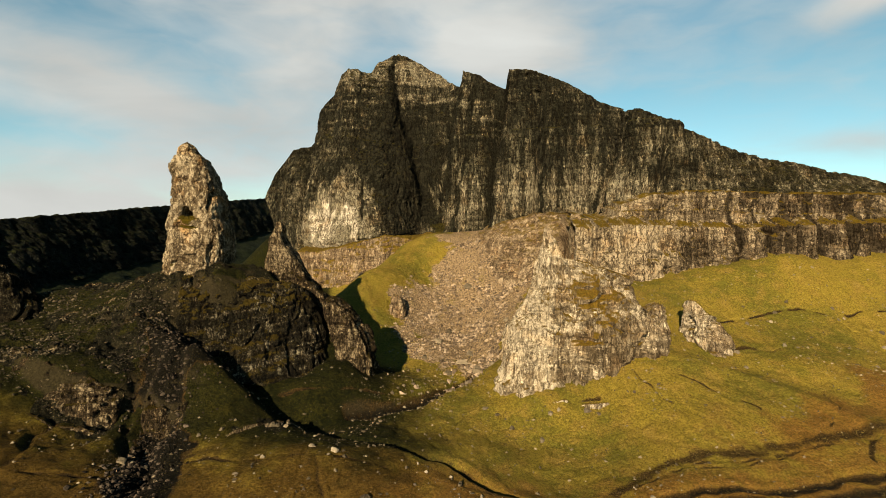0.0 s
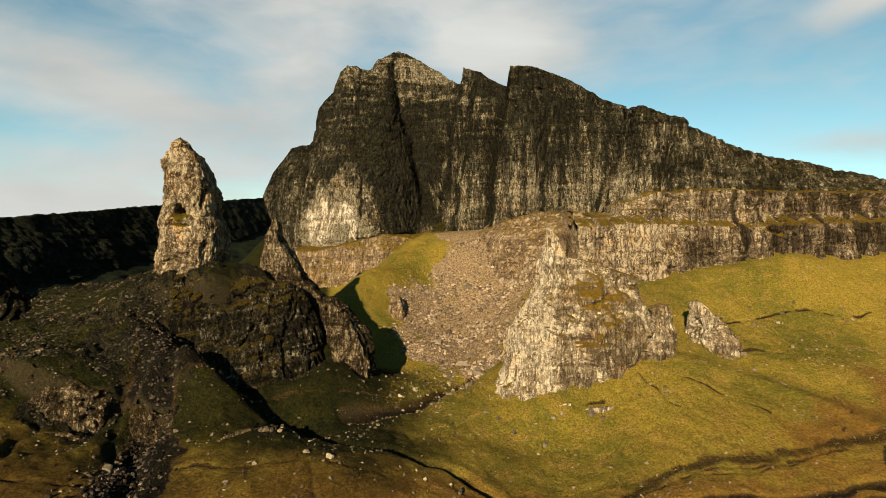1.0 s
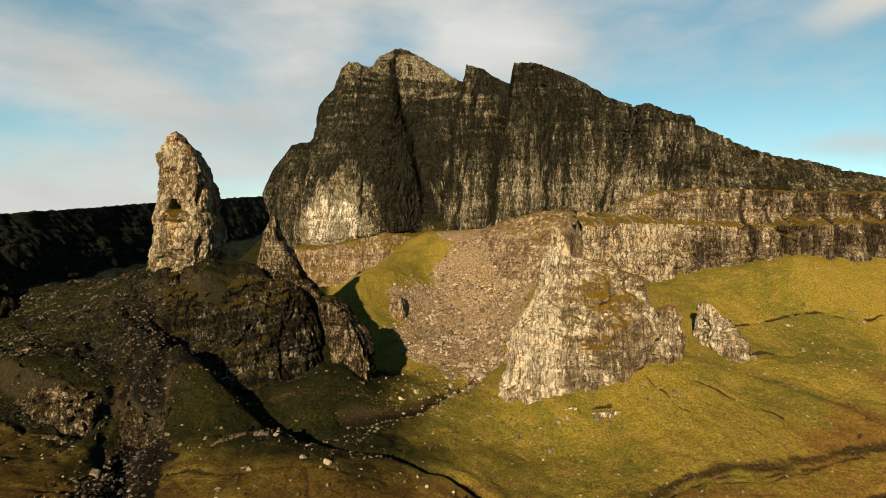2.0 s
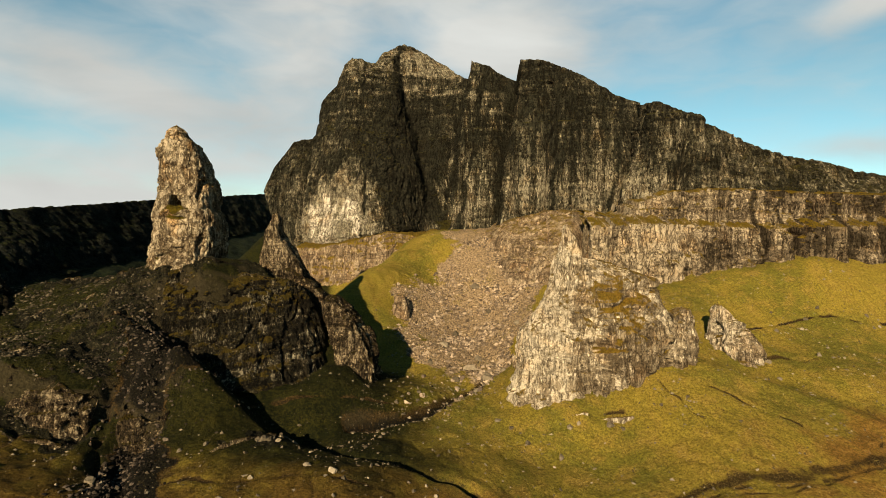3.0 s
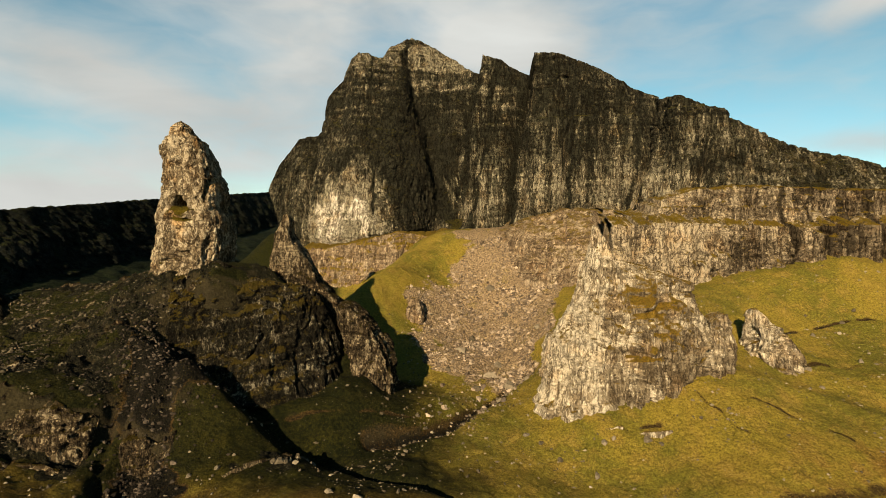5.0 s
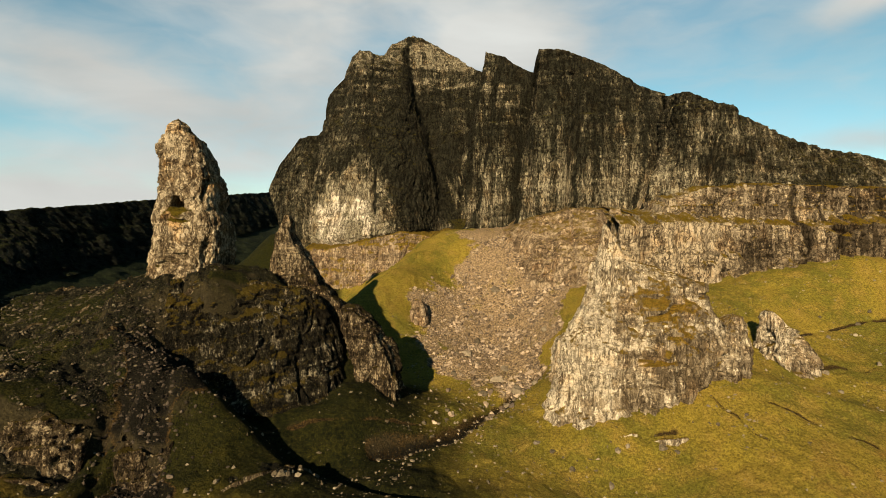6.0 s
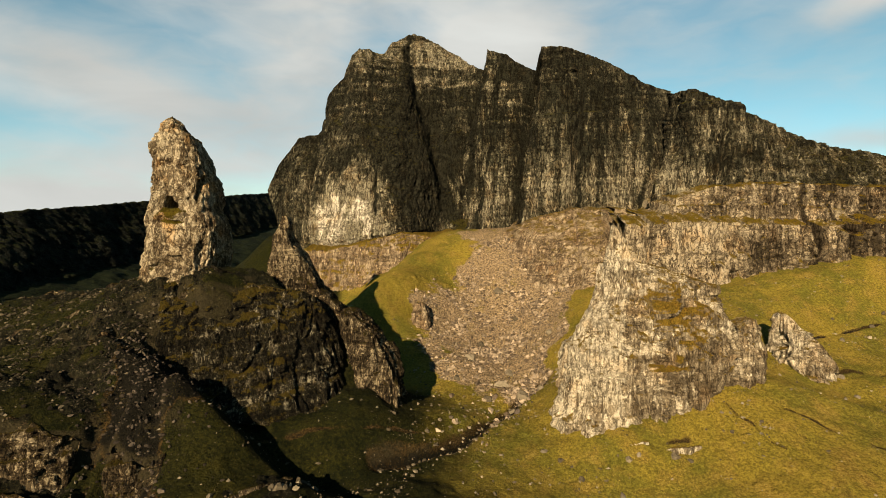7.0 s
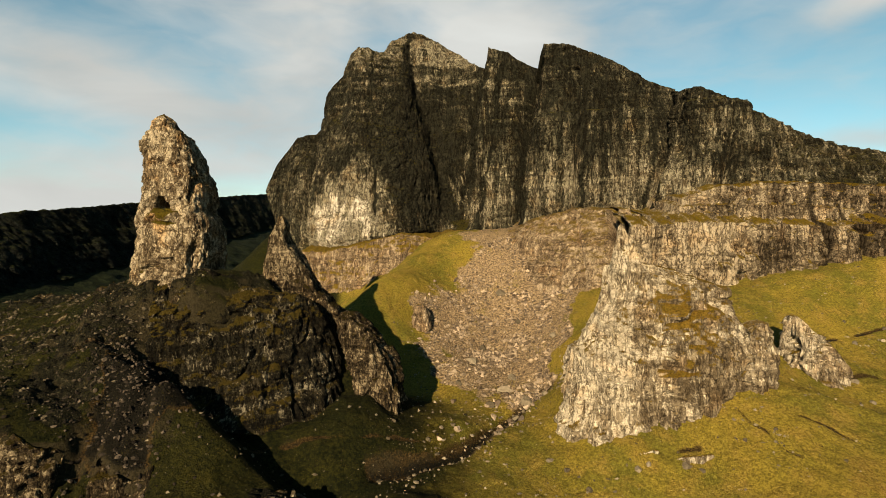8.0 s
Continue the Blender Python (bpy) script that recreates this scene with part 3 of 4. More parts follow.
def ground_axis(lo, hi, fine_lo, fine_hi, step):
    inner = np.arange(fine_lo, fine_hi, step)
    grow = step * 1.12 ** np.arange(1, 90)
    left, right = fine_lo - np.cumsum(grow), fine_hi + np.cumsum(grow)
    return np.r_[left[left > lo][::-1], inner, right[right < hi]]


gx = ground_axis(-2600, 2600, -165, 235, 0.55)
gy = ground_axis(-1500, 3500, 84, 330, 0.55)
GX, GY = np.meshgrid(gx, gy)
GZ = land(GX, GY)
near = 1 - sstep(np.hypot(GX - 20, GY - 200), 260, 420)
GZ = GZ + near * (0.9 * fbm(GX / 34, GY / 34, GX * 0, 3, 51) + 0.40 * fbm(GX / 9, GY / 9, GX * 0, 3, 52) + 0.22 * fbm(GX / 2.2, GY / 2.2, GX * 0, 2, 53))
rugged = sstep(-GX - 82 + 0.5 * (GY - 158), 0, 16) * sstep(GY, 138, 152) * sstep(-GY, -215, -200)
rugged = rugged * (0.25 + 0.75 * sstep(vnoise(GX / 17, GY / 17, GX * 0, 57), 0.42, 0.62))
ledge, split = facets(GX / 8 + 0.1 * GY, GY / 2.6, GX * 0 + 0.5, 58)
lump, _ = facets(GX / 2.6, GY / 1.9, GX * 0 + 0.5, 59)
grit = fbm(GX / 1.3, GY / 1.3, GX * 0, 2, 66)
GZ = GZ + rugged * (0.6 * ledge + 0.4 * lump + 0.3 * grit)
SCARP = [(-120, 141, 0), (-114, 138, 4), (-106, 135, 7.5), (-98, 134, 8.5), (-91, 135, 8.5), (-87, 138, 7.5), (-84.5, 141, 1.5), (-82, 141, 1.5), (-80, 139.5, 6), (-76, 138, 6.5), (-72.5, 138.5, 5), (-69, 141, 0)]
scarp_x, scarp_y, scarp_h = (np.array(k, float) for k in zip(*SCARP))
behind_scarp = GY - np.interp(GX, scarp_x, scarp_y)
scarp_high = np.interp(GX, scarp_x, scarp_h, 0, 0)
GZ = GZ + scarp_high * (0.62 * sstep(behind_scarp, 0.5, 4.5) * (1 - sstep(behind_scarp, 6, 24)) - 0.38 * sstep(behind_scarp, -22, -6) * (1 - sstep(behind_scarp, 0.5, 4.5)))
rock = np.zeros_like(GX)
for line, wide in (([(-95, 149), (-92, 157), (-87, 165)], 8), ([(-122, 166), (-109, 163), (-100, 169), (-91, 174), (-82, 180), (-72, 185)], 3), ([(-99, 159), (-92, 166), (-84, 174), (-74, 181), (-64, 186)], 2.5),
                   ([(-142, 186), (-130, 187), (-118, 182), (-108, 181), (-100, 180)], 4.5), ([(-120, 142), (-109, 141), (-104, 146)], 3), ([(-55, 133), (-50, 139), (-46, 146)], 2.6), ([(-106, 135), (-98, 134), (-88, 137)], 4.5), ([(-80, 141), (-73, 140)], 3.5),
                   ([(-90, 176), (-78, 182), (-68, 190)], 4), ([(-78, 150), (-74, 142)], 2.0)):
    d, _ = from_line(GX, GY, line)
    rock = np.maximum(rock, sstep(-d + 5 * fbm(GX / 5, GY / 5, GX * 0, 3, 68), -0.65 * wide - 2, -0.65 * wide + 2))
GZ = GZ + rock * (0.55 * ledge + 0.55 * lump + 0.35 * grit)
# the spur under the needle's tail, with a shallow valley behind it, the mound at the foot of the crag, the stony rib before its hollow
for line, half, high in (([(86, 191), (101, 188), (115, 180), (126, 170), (134, 160)], 5.0, 1.8), ([(102, 199), (118, 193), (134, 183), (147, 170)], 7.0, -1.8), ([(-39, 181), (-35, 183)], 5.5, 2.6), ([(-96, 163), (-88, 159.5), (-80, 157), (-71, 154.5), (-60, 151)], 4.5, 2.6)):
    GZ = GZ + high * np.exp(-(from_line(GX, GY, line)[0] / half) ** 2)
# beds that crop out as low steps on the slope under the pillar
bed_line, _ = from_line(GX, GY, [(-132, 160), (-112, 168), (-94, 176), (-78, 183), (-66, 190)])
across = (0.859 * GY - 0.511 * GX) / 3.0 + 0.7 * fbm(GX / 16, GY / 16, GX * 0, 3, 45)
tread = across - np.floor(across)
bedded = sstep(-bed_line + 5 * fbm(GX / 8, GY / 8, GX * 0, 3, 46), -15, -7) * (0.25 + 0.75 * sstep(vnoise(GX / 6, GY / 6, np.floor(across) * 3.3, 47), 0.3, 0.6))
GZ = GZ + 1.0 * bedded * (sstep(tread, 0.72, 0.95) - tread)
rock = np.maximum(rock, 0.62 * bedded * sstep(tread, 0.66, 0.74) * (1 - sstep(tread, 0.97, 1.0)))
rill = 1 - np.abs(2 * vnoise(GX / 13 + fbm(GX / 20, GY / 20, GX * 0, 2, 3), GY / 40, GX * 0, 55) - 1)
GZ = GZ - near * 0.3 * sstep(rill, 0.86, 1.0)
peat = np.zeros_like(GX)
for line, half, deep, dark in GULLIES:
    wob = 2.2 * fbm(GX / 12, GY / 12, GX * 0, 2, 61)
    d, _ = from_line(GX + wob, GY + wob * 0.7, line)
    d = d * (0.8 + 0.5 * vnoise(GX / 6, GY / 6, GX * 0, 62))
    cut = np.exp(-(d / half) ** 2)
    if half < 1.3:
        cut = cut * (0.45 + 0.55 * sstep(vnoise(GX / 4, GY / 4, GX * 0, 64), 0.25, 0.6))
    GZ = GZ - deep * cut
    peat = np.maximum(peat, dark * cut ** 1.2)
scree_west = np.interp(GY, [212, 225, 235, 255, 275, 300, 320, 345], [0, -12, -20, -27, -23, -14, -8, -1])
scree_east = np.interp(GY, [205, 226, 246, 270, 300, 330], [13, 25, 34, 46, 60, 74])
scree = sstep(GX - scree_west + 11 * fbm(GX / 11, GY / 11, GX * 0, 4, 71), -7, 13)
scree = scree * sstep(scree_east - GX + 6 * fbm(GX / 7, GY / 7, GX * 0, 4, 70), -4, 5) * sstep(GY, 205, 216)
gully_d, _ = from_line(GX, GY, [(-80, 160), (-75, 146), (-72, 130), (-66, 118), (-64, 110)])
# rubble gully: dark soil, pushed to near-black to paint its shade
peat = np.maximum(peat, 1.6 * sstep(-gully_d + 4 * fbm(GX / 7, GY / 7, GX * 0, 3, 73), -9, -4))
heather = sstep(150 - GY + 0.1 * GX + 14 * fbm(GX / 30, GY / 30, GX * 0, 3, 74), -30, 40) * 0.75
heather = np.maximum(heather, 0.7 * sstep(-from_line(GX, GY, [(108, 156), (130, 166), (160, 180), (220, 190)])[0] + 8 * fbm(GX / 20, GY / 20, GX * 0, 3, 75), -24, -6))
# where turf is painted dark for shade: west slope, hollow, meadow, lee side
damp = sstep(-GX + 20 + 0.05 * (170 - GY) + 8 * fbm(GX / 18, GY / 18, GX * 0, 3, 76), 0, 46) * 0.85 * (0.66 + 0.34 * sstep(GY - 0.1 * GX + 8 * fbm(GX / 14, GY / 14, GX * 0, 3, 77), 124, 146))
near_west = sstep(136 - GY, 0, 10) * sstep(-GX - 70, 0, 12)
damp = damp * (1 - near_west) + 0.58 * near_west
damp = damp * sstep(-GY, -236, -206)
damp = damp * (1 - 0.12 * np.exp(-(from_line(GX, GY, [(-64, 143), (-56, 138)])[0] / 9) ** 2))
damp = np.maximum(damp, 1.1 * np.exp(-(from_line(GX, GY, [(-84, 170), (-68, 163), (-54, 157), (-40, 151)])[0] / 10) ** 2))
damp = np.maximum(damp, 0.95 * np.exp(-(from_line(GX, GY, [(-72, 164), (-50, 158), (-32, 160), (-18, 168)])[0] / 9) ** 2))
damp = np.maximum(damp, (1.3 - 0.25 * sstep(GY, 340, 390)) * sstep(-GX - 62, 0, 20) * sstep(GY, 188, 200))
scree = scree * (0.62 + 0.38 * sstep(fbm(GX / 8, GY / 12, GX * 0, 4, 79), -0.5, 0.1))
heather = heather * (1 - 0.4 * sstep(-GX - 30, 0, 30) * sstep(GY, 130, 140))
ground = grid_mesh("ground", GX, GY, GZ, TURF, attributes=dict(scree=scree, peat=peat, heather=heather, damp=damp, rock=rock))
tagged(ground, "yellow-green hill turf with peat gullies and a scree fan", "hillside", kind="structure")


def ground_at(x, y):
    i, j = np.searchsorted(gx, x) - 1, np.searchsorted(gy, y) - 1
    u, v = (x - gx[i]) / (gx[i + 1] - gx[i]), (y - gy[j]) / (gy[j + 1] - gy[j])
    return float((GZ[j, i] * (1 - u) + GZ[j, i + 1] * u) * (1 - v) + (GZ[j + 1, i] * (1 - u) + GZ[j + 1, i + 1] * u) * v)


# ---- the mountain ----
mountain = thing("mountain", "dark jagged basalt mountain with four peaks above the scree", "mountain", (60, 380, 60))


def in_place(ob):
    """Keeps world coordinates under a parent that stands elsewhere."""
    ob.matrix_parent_inverse = Matrix.Translation(-Vector(ob.parent.location))
    return ob


wall_foot = [(-121.0, 396.0, 44.0), (-104.0, 378.0, 47.0), (-71.0, 362.0, 47.7), (-45.0, 358.0, 51.0), (-25.0, 372.0, 55.0), (-9, 380, 60), (-3, 364, 61), (10, 361, 62), (27, 355, 63), (30, 344, 66), (58, 335, 69), (84, 325, 71), (95, 306, 71), (129, 296, 79.5), (160, 291, 81), (199, 294, 79.6), (251, 301, 78.6), (346, 320, 76)]
wall_top = [(-136.2, 410.0, 85.3), (-131.0, 414.0, 102.3), (-125.0, 416.0, 111.3), (-117.0, 418.0, 123.3), (-104.4, 418.0, 125.3), (-102.0, 408.0, 135.3), (-93.0, 408.0, 152.3), (-84.6, 412.0, 162.9), (-79.4, 414.0, 179.3), (-74.4, 418.0, 185.3), (-64.0, 424.0, 184.3), (-58.0, 426.0, 184.3), (-52.7, 432.0, 194.3), (-36.4, 438.0, 203.3), (-20.0, 434.0, 195.3), (-2.0, 428.0, 183.3), (10.5, 413.3, 168.8), (12.0, 394.8, 164.4), (13.6, 380.3, 173.6), (26.2, 377.4, 168.4), (41.7, 372.5, 157.4)]
wall_top += [(43.1, 362.6, 159.9), (45.4, 349.3, 164.6), (64.5, 347.9, 161.4), (78.4, 345.4, 155.2), (92.0, 341.0, 146.6), (108.4, 335.6, 135.1), (109.0, 319.9, 131.6), (113.9, 307.4, 130.0), (124.0, 305.3, 125.4), (135.0, 305.0, 123.0), (138.0, 305.4, 118.6), (147.6, 306.7, 115.2), (169.3, 310.1, 107.8), (188.1, 313.5, 102.8), (213.8, 317.3, 99.8), (245.1, 323.0, 94.0), (273.6, 328.7, 88.6), (380.0, 351.5, 72.0)]


def spot(x, z, cx, cz, rx, rz):
    return np.exp(-(((x - cx) / rx) ** 2 + ((z - cz) / rz) ** 2))


def fresh_rock(x, y, z):
    """Pale where rockfall bared the rock or the beds are lighter, darker on the right flank and the upper wall, dark
    along the clefts with seep stains and painted shade.
    """
    k = 1.65 * sstep(1.25 - (((x + 75) / 31) ** 4 + ((z - 63) / 25) ** 4) ** 0.25 + 0.5 * fbm(x / 8, y / 8, z / 16, 4, 90), 0, 0.9) * (0.35 + 0.9 * vnoise(x / 4, y / 6, z / 15, 87)) + 0.2 * spot(x, z, 66, 80, 40, 12) + 0.15 * spot(x, z, 5, 72, 22, 12)
    k = k + 0.42 * spot(x, z, -26, 186, 44, 18) + 0.3 * spot(x, z, -70, 176, 14, 10) 
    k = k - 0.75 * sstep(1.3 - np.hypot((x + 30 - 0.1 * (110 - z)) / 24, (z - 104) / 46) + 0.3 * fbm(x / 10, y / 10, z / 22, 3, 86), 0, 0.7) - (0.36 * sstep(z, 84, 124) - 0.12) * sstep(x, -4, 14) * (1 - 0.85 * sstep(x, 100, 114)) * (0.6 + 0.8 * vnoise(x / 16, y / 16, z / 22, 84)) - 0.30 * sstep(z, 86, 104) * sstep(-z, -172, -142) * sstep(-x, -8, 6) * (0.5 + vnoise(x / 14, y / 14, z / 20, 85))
    # clefts: seep stains together with shade painted down each one
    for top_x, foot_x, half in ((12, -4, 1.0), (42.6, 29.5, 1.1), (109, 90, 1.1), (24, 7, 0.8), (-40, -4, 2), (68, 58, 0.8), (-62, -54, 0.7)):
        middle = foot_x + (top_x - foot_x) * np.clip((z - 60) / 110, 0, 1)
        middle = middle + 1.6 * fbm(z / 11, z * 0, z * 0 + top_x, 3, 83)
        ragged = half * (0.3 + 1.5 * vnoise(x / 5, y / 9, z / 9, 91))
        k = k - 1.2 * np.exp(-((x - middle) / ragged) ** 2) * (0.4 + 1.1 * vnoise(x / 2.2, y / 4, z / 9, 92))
    return k + 0.3 * spot(x, z, -118, 112, 14, 14) + 0.2 * fbm(x / 3.5, y / 9, z / 45, 3, 93) + (0.12 + 0.5 * sstep(z, 105, 165)) * fbm(x / 40, y / 40, z / 2.6, 3, 94)


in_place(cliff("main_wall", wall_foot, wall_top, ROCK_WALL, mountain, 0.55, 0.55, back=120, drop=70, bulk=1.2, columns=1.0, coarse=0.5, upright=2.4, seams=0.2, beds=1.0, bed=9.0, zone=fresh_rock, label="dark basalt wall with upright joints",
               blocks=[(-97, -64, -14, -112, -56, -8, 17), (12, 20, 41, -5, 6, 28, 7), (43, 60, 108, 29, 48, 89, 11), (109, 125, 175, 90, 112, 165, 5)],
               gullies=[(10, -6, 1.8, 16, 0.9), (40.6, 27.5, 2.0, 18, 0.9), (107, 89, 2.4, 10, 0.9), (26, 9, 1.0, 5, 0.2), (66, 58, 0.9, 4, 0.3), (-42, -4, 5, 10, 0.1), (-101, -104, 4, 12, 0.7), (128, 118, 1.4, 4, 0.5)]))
def terrace_zone(x, y, z):
    k = 0.35 * spot(x, z, 85, 52, 24, 14) + 0.05 + 0.22 * sstep(-x, -128, -100) - 0.12 * sstep(x, 138, 172) - 0.5 * spot(x, z, 123, 52, 8, 8) - 0.35 * spot(x, z, 101, 46, 9, 6) + 0.1 * spot(x, z, 100, 60, 40, 5)
    # shade in the clefts, painted dark along the tiers' gullies
    for at, half in ((150, 1.2), (163, 0.9), (172, 1.4), (180, 1.6), (192, 1.8), (207, 1.4), (218, 1.6)):
        ragged = half * (0.4 + 1.2 * vnoise(x / 3, y / 6, z / 6, 88))
        k = k - 0.9 * np.exp(-((x - at - 1.5 * np.sin(z / 4)) / ragged) ** 2)
    return k + 0.35 * fbm(x / 9, y / 9, z / 20, 3, 95)


in_place(cliff("lower_band", [(-88, 340, 22), (-76, 334, 14), (-58, 332, 20), (-37, 334, 34), (-18, 345, 46), (0, 352, 52)],
               [(-96, 352, 46), (-80, 346, 46.5), (-60, 343, 51), (-38, 345, 56.5), (-18, 352, 54), (0, 356, 56)], ROCK_EARTH, mountain, 0.7, 0.6, back=30, drop=-4, columns=0.6, coarse=0.6, grown=lambda x, y, z: 0.35 + 0.3 * fbm(x / 12, y / 12, z / 5, 3, 98), label="pale brown rock band below the wall"))
in_place(cliff("earth_buttress", [(22, 322, 48), (32, 285, 33), (42, 272, 31), (50, 268, 33), (68, 270, 39)],
               [(22, 338, 57), (37, 330, 64.6), (56, 320, 70), (72, 312, 70), (78, 305, 69)], ROCK_EARTH, mountain, 0.7, 0.6, back=45, drop=-4, curve=1.5, columns=0.45, beds=0.8, bed=5.0, gullies=[(70, 65.5, 1.7, 16, 0.9), (52, 46, 0.9, 3, 0.1)], label="rounded red-brown buttress of weathered rock"))
in_place(cliff("upper_terrace", [(66, 296, 50), (76, 292, 54), (88, 284, 58), (94.5, 281, 61), (108, 277, 64.8), (137, 276, 64.8), (165.5, 275, 64.7), (195, 275, 64.7), (232, 278, 67), (311, 288, 67)],
               [(66, 306, 68), (76, 302, 67), (89, 290, 66), (97, 288, 74), (111, 285, 79), (139.5, 282, 81), (169, 281, 80), (199, 281, 79), (236, 284, 79), (318, 295, 78)], ROCK_TERRACE, mountain, 0.5, 0.45, zone=terrace_zone, back=32, drop=-4, bed=5.0, label="upper tier of banded rock with turf ledges",
               gullies=[(69, 68, 2.2, 12, 1.0), (80, 80, 1.2, 6, 0.8), (118, 117, 1.5, 5, 0.8), (140, 139, 1.2, 4, 0.8), (172, 172, 2.2, 10, 0.8), (184, 186, 2.6, 11, 0.8), (200, 199, 1.6, 8, 0.8), (215, 214, 2.6, 9, 0.8)]))
in_place(cliff("lower_terrace", [(62, 270, 39), (74, 266, 36.5), (97, 263, 35), (116, 262, 36.5), (131, 263, 42), (158, 262, 44), (180, 262, 46), (201, 264, 48.5), (222, 266, 48), (298, 275, 47)],
               [(64, 278, 62), (75.5, 272, 61), (91, 270, 63), (119.5, 270, 62), (147, 268, 61), (175, 267, 62), (204, 268, 63), (227, 272, 64), (305, 282, 64)], ROCK_TERRACE, mountain, 0.5, 0.45, zone=terrace_zone, back=12, drop=-4.5, columns=1.0, label="lower tier of columned rock with turf on top",
               gullies=[(66.5, 66, 2.0, 15, 1.0), (78, 77, 1.2, 6, 0.8), (91.5, 91, 0.8, 4, 0.7), (106, 105, 1.0, 4, 0.8), (133, 132, 1.4, 5, 0.8), (150, 150, 1.4, 6, 0.8), (163, 163, 1.2, 6, 0.8), (180, 180, 2.2, 10, 0.8), (192, 192, 2.6, 12, 0.8), (207, 208, 2.0, 9, 0.8), (218, 219, 2.0, 9, 0.8)]))

far_ridge = thing("far_ridge", "dark flat-topped ridge in shade beyond the pillar", "ridge", (-250, 600, 20))
ridge_top = [(-470, 385, 63), (-466, 470, 66), (-462, 553, 71.6), (-458, 637, 79.5), (-452, 749, 89.5), (-445, 889, 103), (-437, 1057, 118), (-426, 1273, 137), (-414, 1484, 156)]
ridge_mid = [(x + 46, y - 6, z - 72) for x, y, z in ridge_top]
ridge_foot = [(x + 140, y - 10, z - 124) for x, y, z in ridge_top]


def ridge_sheet(name, low, high, mat, seed, label="", step=1.5, **relief):
    """A face of the ridge, which runs away from the valley, between two lines of (x, y, z)."""
    _, f = along(low, step)
    n = len(f)
    t = np.array(high, float)
    t = np.stack([np.interp(np.linspace(0, 1, n), np.linspace(0, 1, len(t)), t[:, k]) for k in range(3)], -1)
    v = np.linspace(0, 1, int(np.max(t[:, 2] - f[:, 2]) / step))[:, None]
    X, Y, Z = (f[:, k] + (t[:, k] - f[:, k]) * v for k in range(3))
    d = rock_relief(X, Y, Z, seed=seed, **relief)
    X, Z = X + d * (1 - 0.5 * v ** 6), Z + 1.2 * (v > 0.98) * fbm(Y / 9, X / 9, Z * 0, 3, seed)
    back = np.geomspace(1.0, 260, 10)[:, None]
    X, Y = np.vstack([X, X[-1:] - back]), np.vstack([Y, np.repeat(Y[-1:], 10, 0)])
    Z = np.vstack([Z, Z[-1:] - 0.28 * back])
    return in_place(grid_mesh(name, X, Y, Z, mat, far_ridge, label))


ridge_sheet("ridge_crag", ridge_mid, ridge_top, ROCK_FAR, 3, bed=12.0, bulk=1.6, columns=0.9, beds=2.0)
ridge_sheet("ridge_slope", ridge_foot, [(x - 14, y, z + 5) for x, y, z in ridge_mid], FAR_TURF, 4, "turf slope below the crags, its colour darkened for shade", bed=30.0, bulk=2.0, columns=0.3, beds=0.3)

# ---- free-standing rocks ----
old_pillar = thing("rock_pillar", "tall pale leaning basalt pillar on the crest", "rock pinnacle", (-92, 190, 40))
in_place(pillar("shaft", [(36, -98.1, -78.8, 176, 204), (42, -97.4, -80.2, 178, 203), (48, -97.1, -78.3, 180, 203), (52.5, -97.1, -77.0, 181, 203), (58, -96.7, -76.9, 182, 202), (62.4, -96.9, -77.6, 183, 202), (64.2, -96.6, -79.6, 183.5, 202), (67, -96.3, -79.7, 184.5, 202), (69.2, -96.1, -79.7, 185, 201), (73.2, -96.7, -80.4, 186, 201), (76.4, -96.1, -82.3, 186, 201), (80.3, -96.7, -83.3, 187, 200), (84, -96.9, -84.9, 187.5, 199), (85.5, -96.3, -85.9, 188, 199), (87.4, -95.6, -88.3, 189, 198), (89.8, -95.0, -90.2, 190.5, 196.5), (91.3, -93.6, -91.8, 192, 195)],
                ROCK_PILLAR, old_pillar, step=0.26, columns=0.8, coarse=0.4, seams=0.3, beds=0.15, bulk=0.2, rough=0.85, power=4.6, grown=lambda x, y, z: 1.3 * spot(x, z, -88.4, 62.8, 3.0, 2.4),
                hollows=[(-89.0, 66.8, 1.9, 1.6, 12.0), (-88.4, 63.2, 3.4, 1.4, -1.6), (-90, 49.5, 4.0, 0.7, 2.0), (-86, 51.4, 2.6, 0.6, 1.8), (-81.0, 71, 0.9, 3, 2.5), (-79.5, 52, 1.6, 3.5, 2.2)]))

needle = thing("rock_needle", "broad pale pyramid of columned basalt with a thin finger", "rock pinnacle", (42, 182, 4))
def needle_zone(x, y, z):
    return 0.18 * fbm(x / 5, y / 5, z / 9, 3, 96) + 0.16 * sstep(-x, -44, -34) - 0.14 * sstep(x, 44, 58) - 0.18 * spot(x, z, 56, 34, 11, 13) - 0.14 * spot(x, z, 70, 17, 13, 8) - 0.2 * spot(x, z, 40, 11, 18, 2.5) - 0.15 * spot(x, z, 46, 22, 14, 2) + 0.18 * fbm(x / 14, y / 14, z / 1.8, 3, 97)


def needle_moss(x, y, z):
    return 0.5 * spot(x, z, 54, 35, 9, 9) + 0.5 * spot(x, z, 50, 21, 7, 2) + 0.45 * spot(x, z, 40, 54, 3, 2) + 0.2 * spot(x, z, 62, 22, 12, 6)


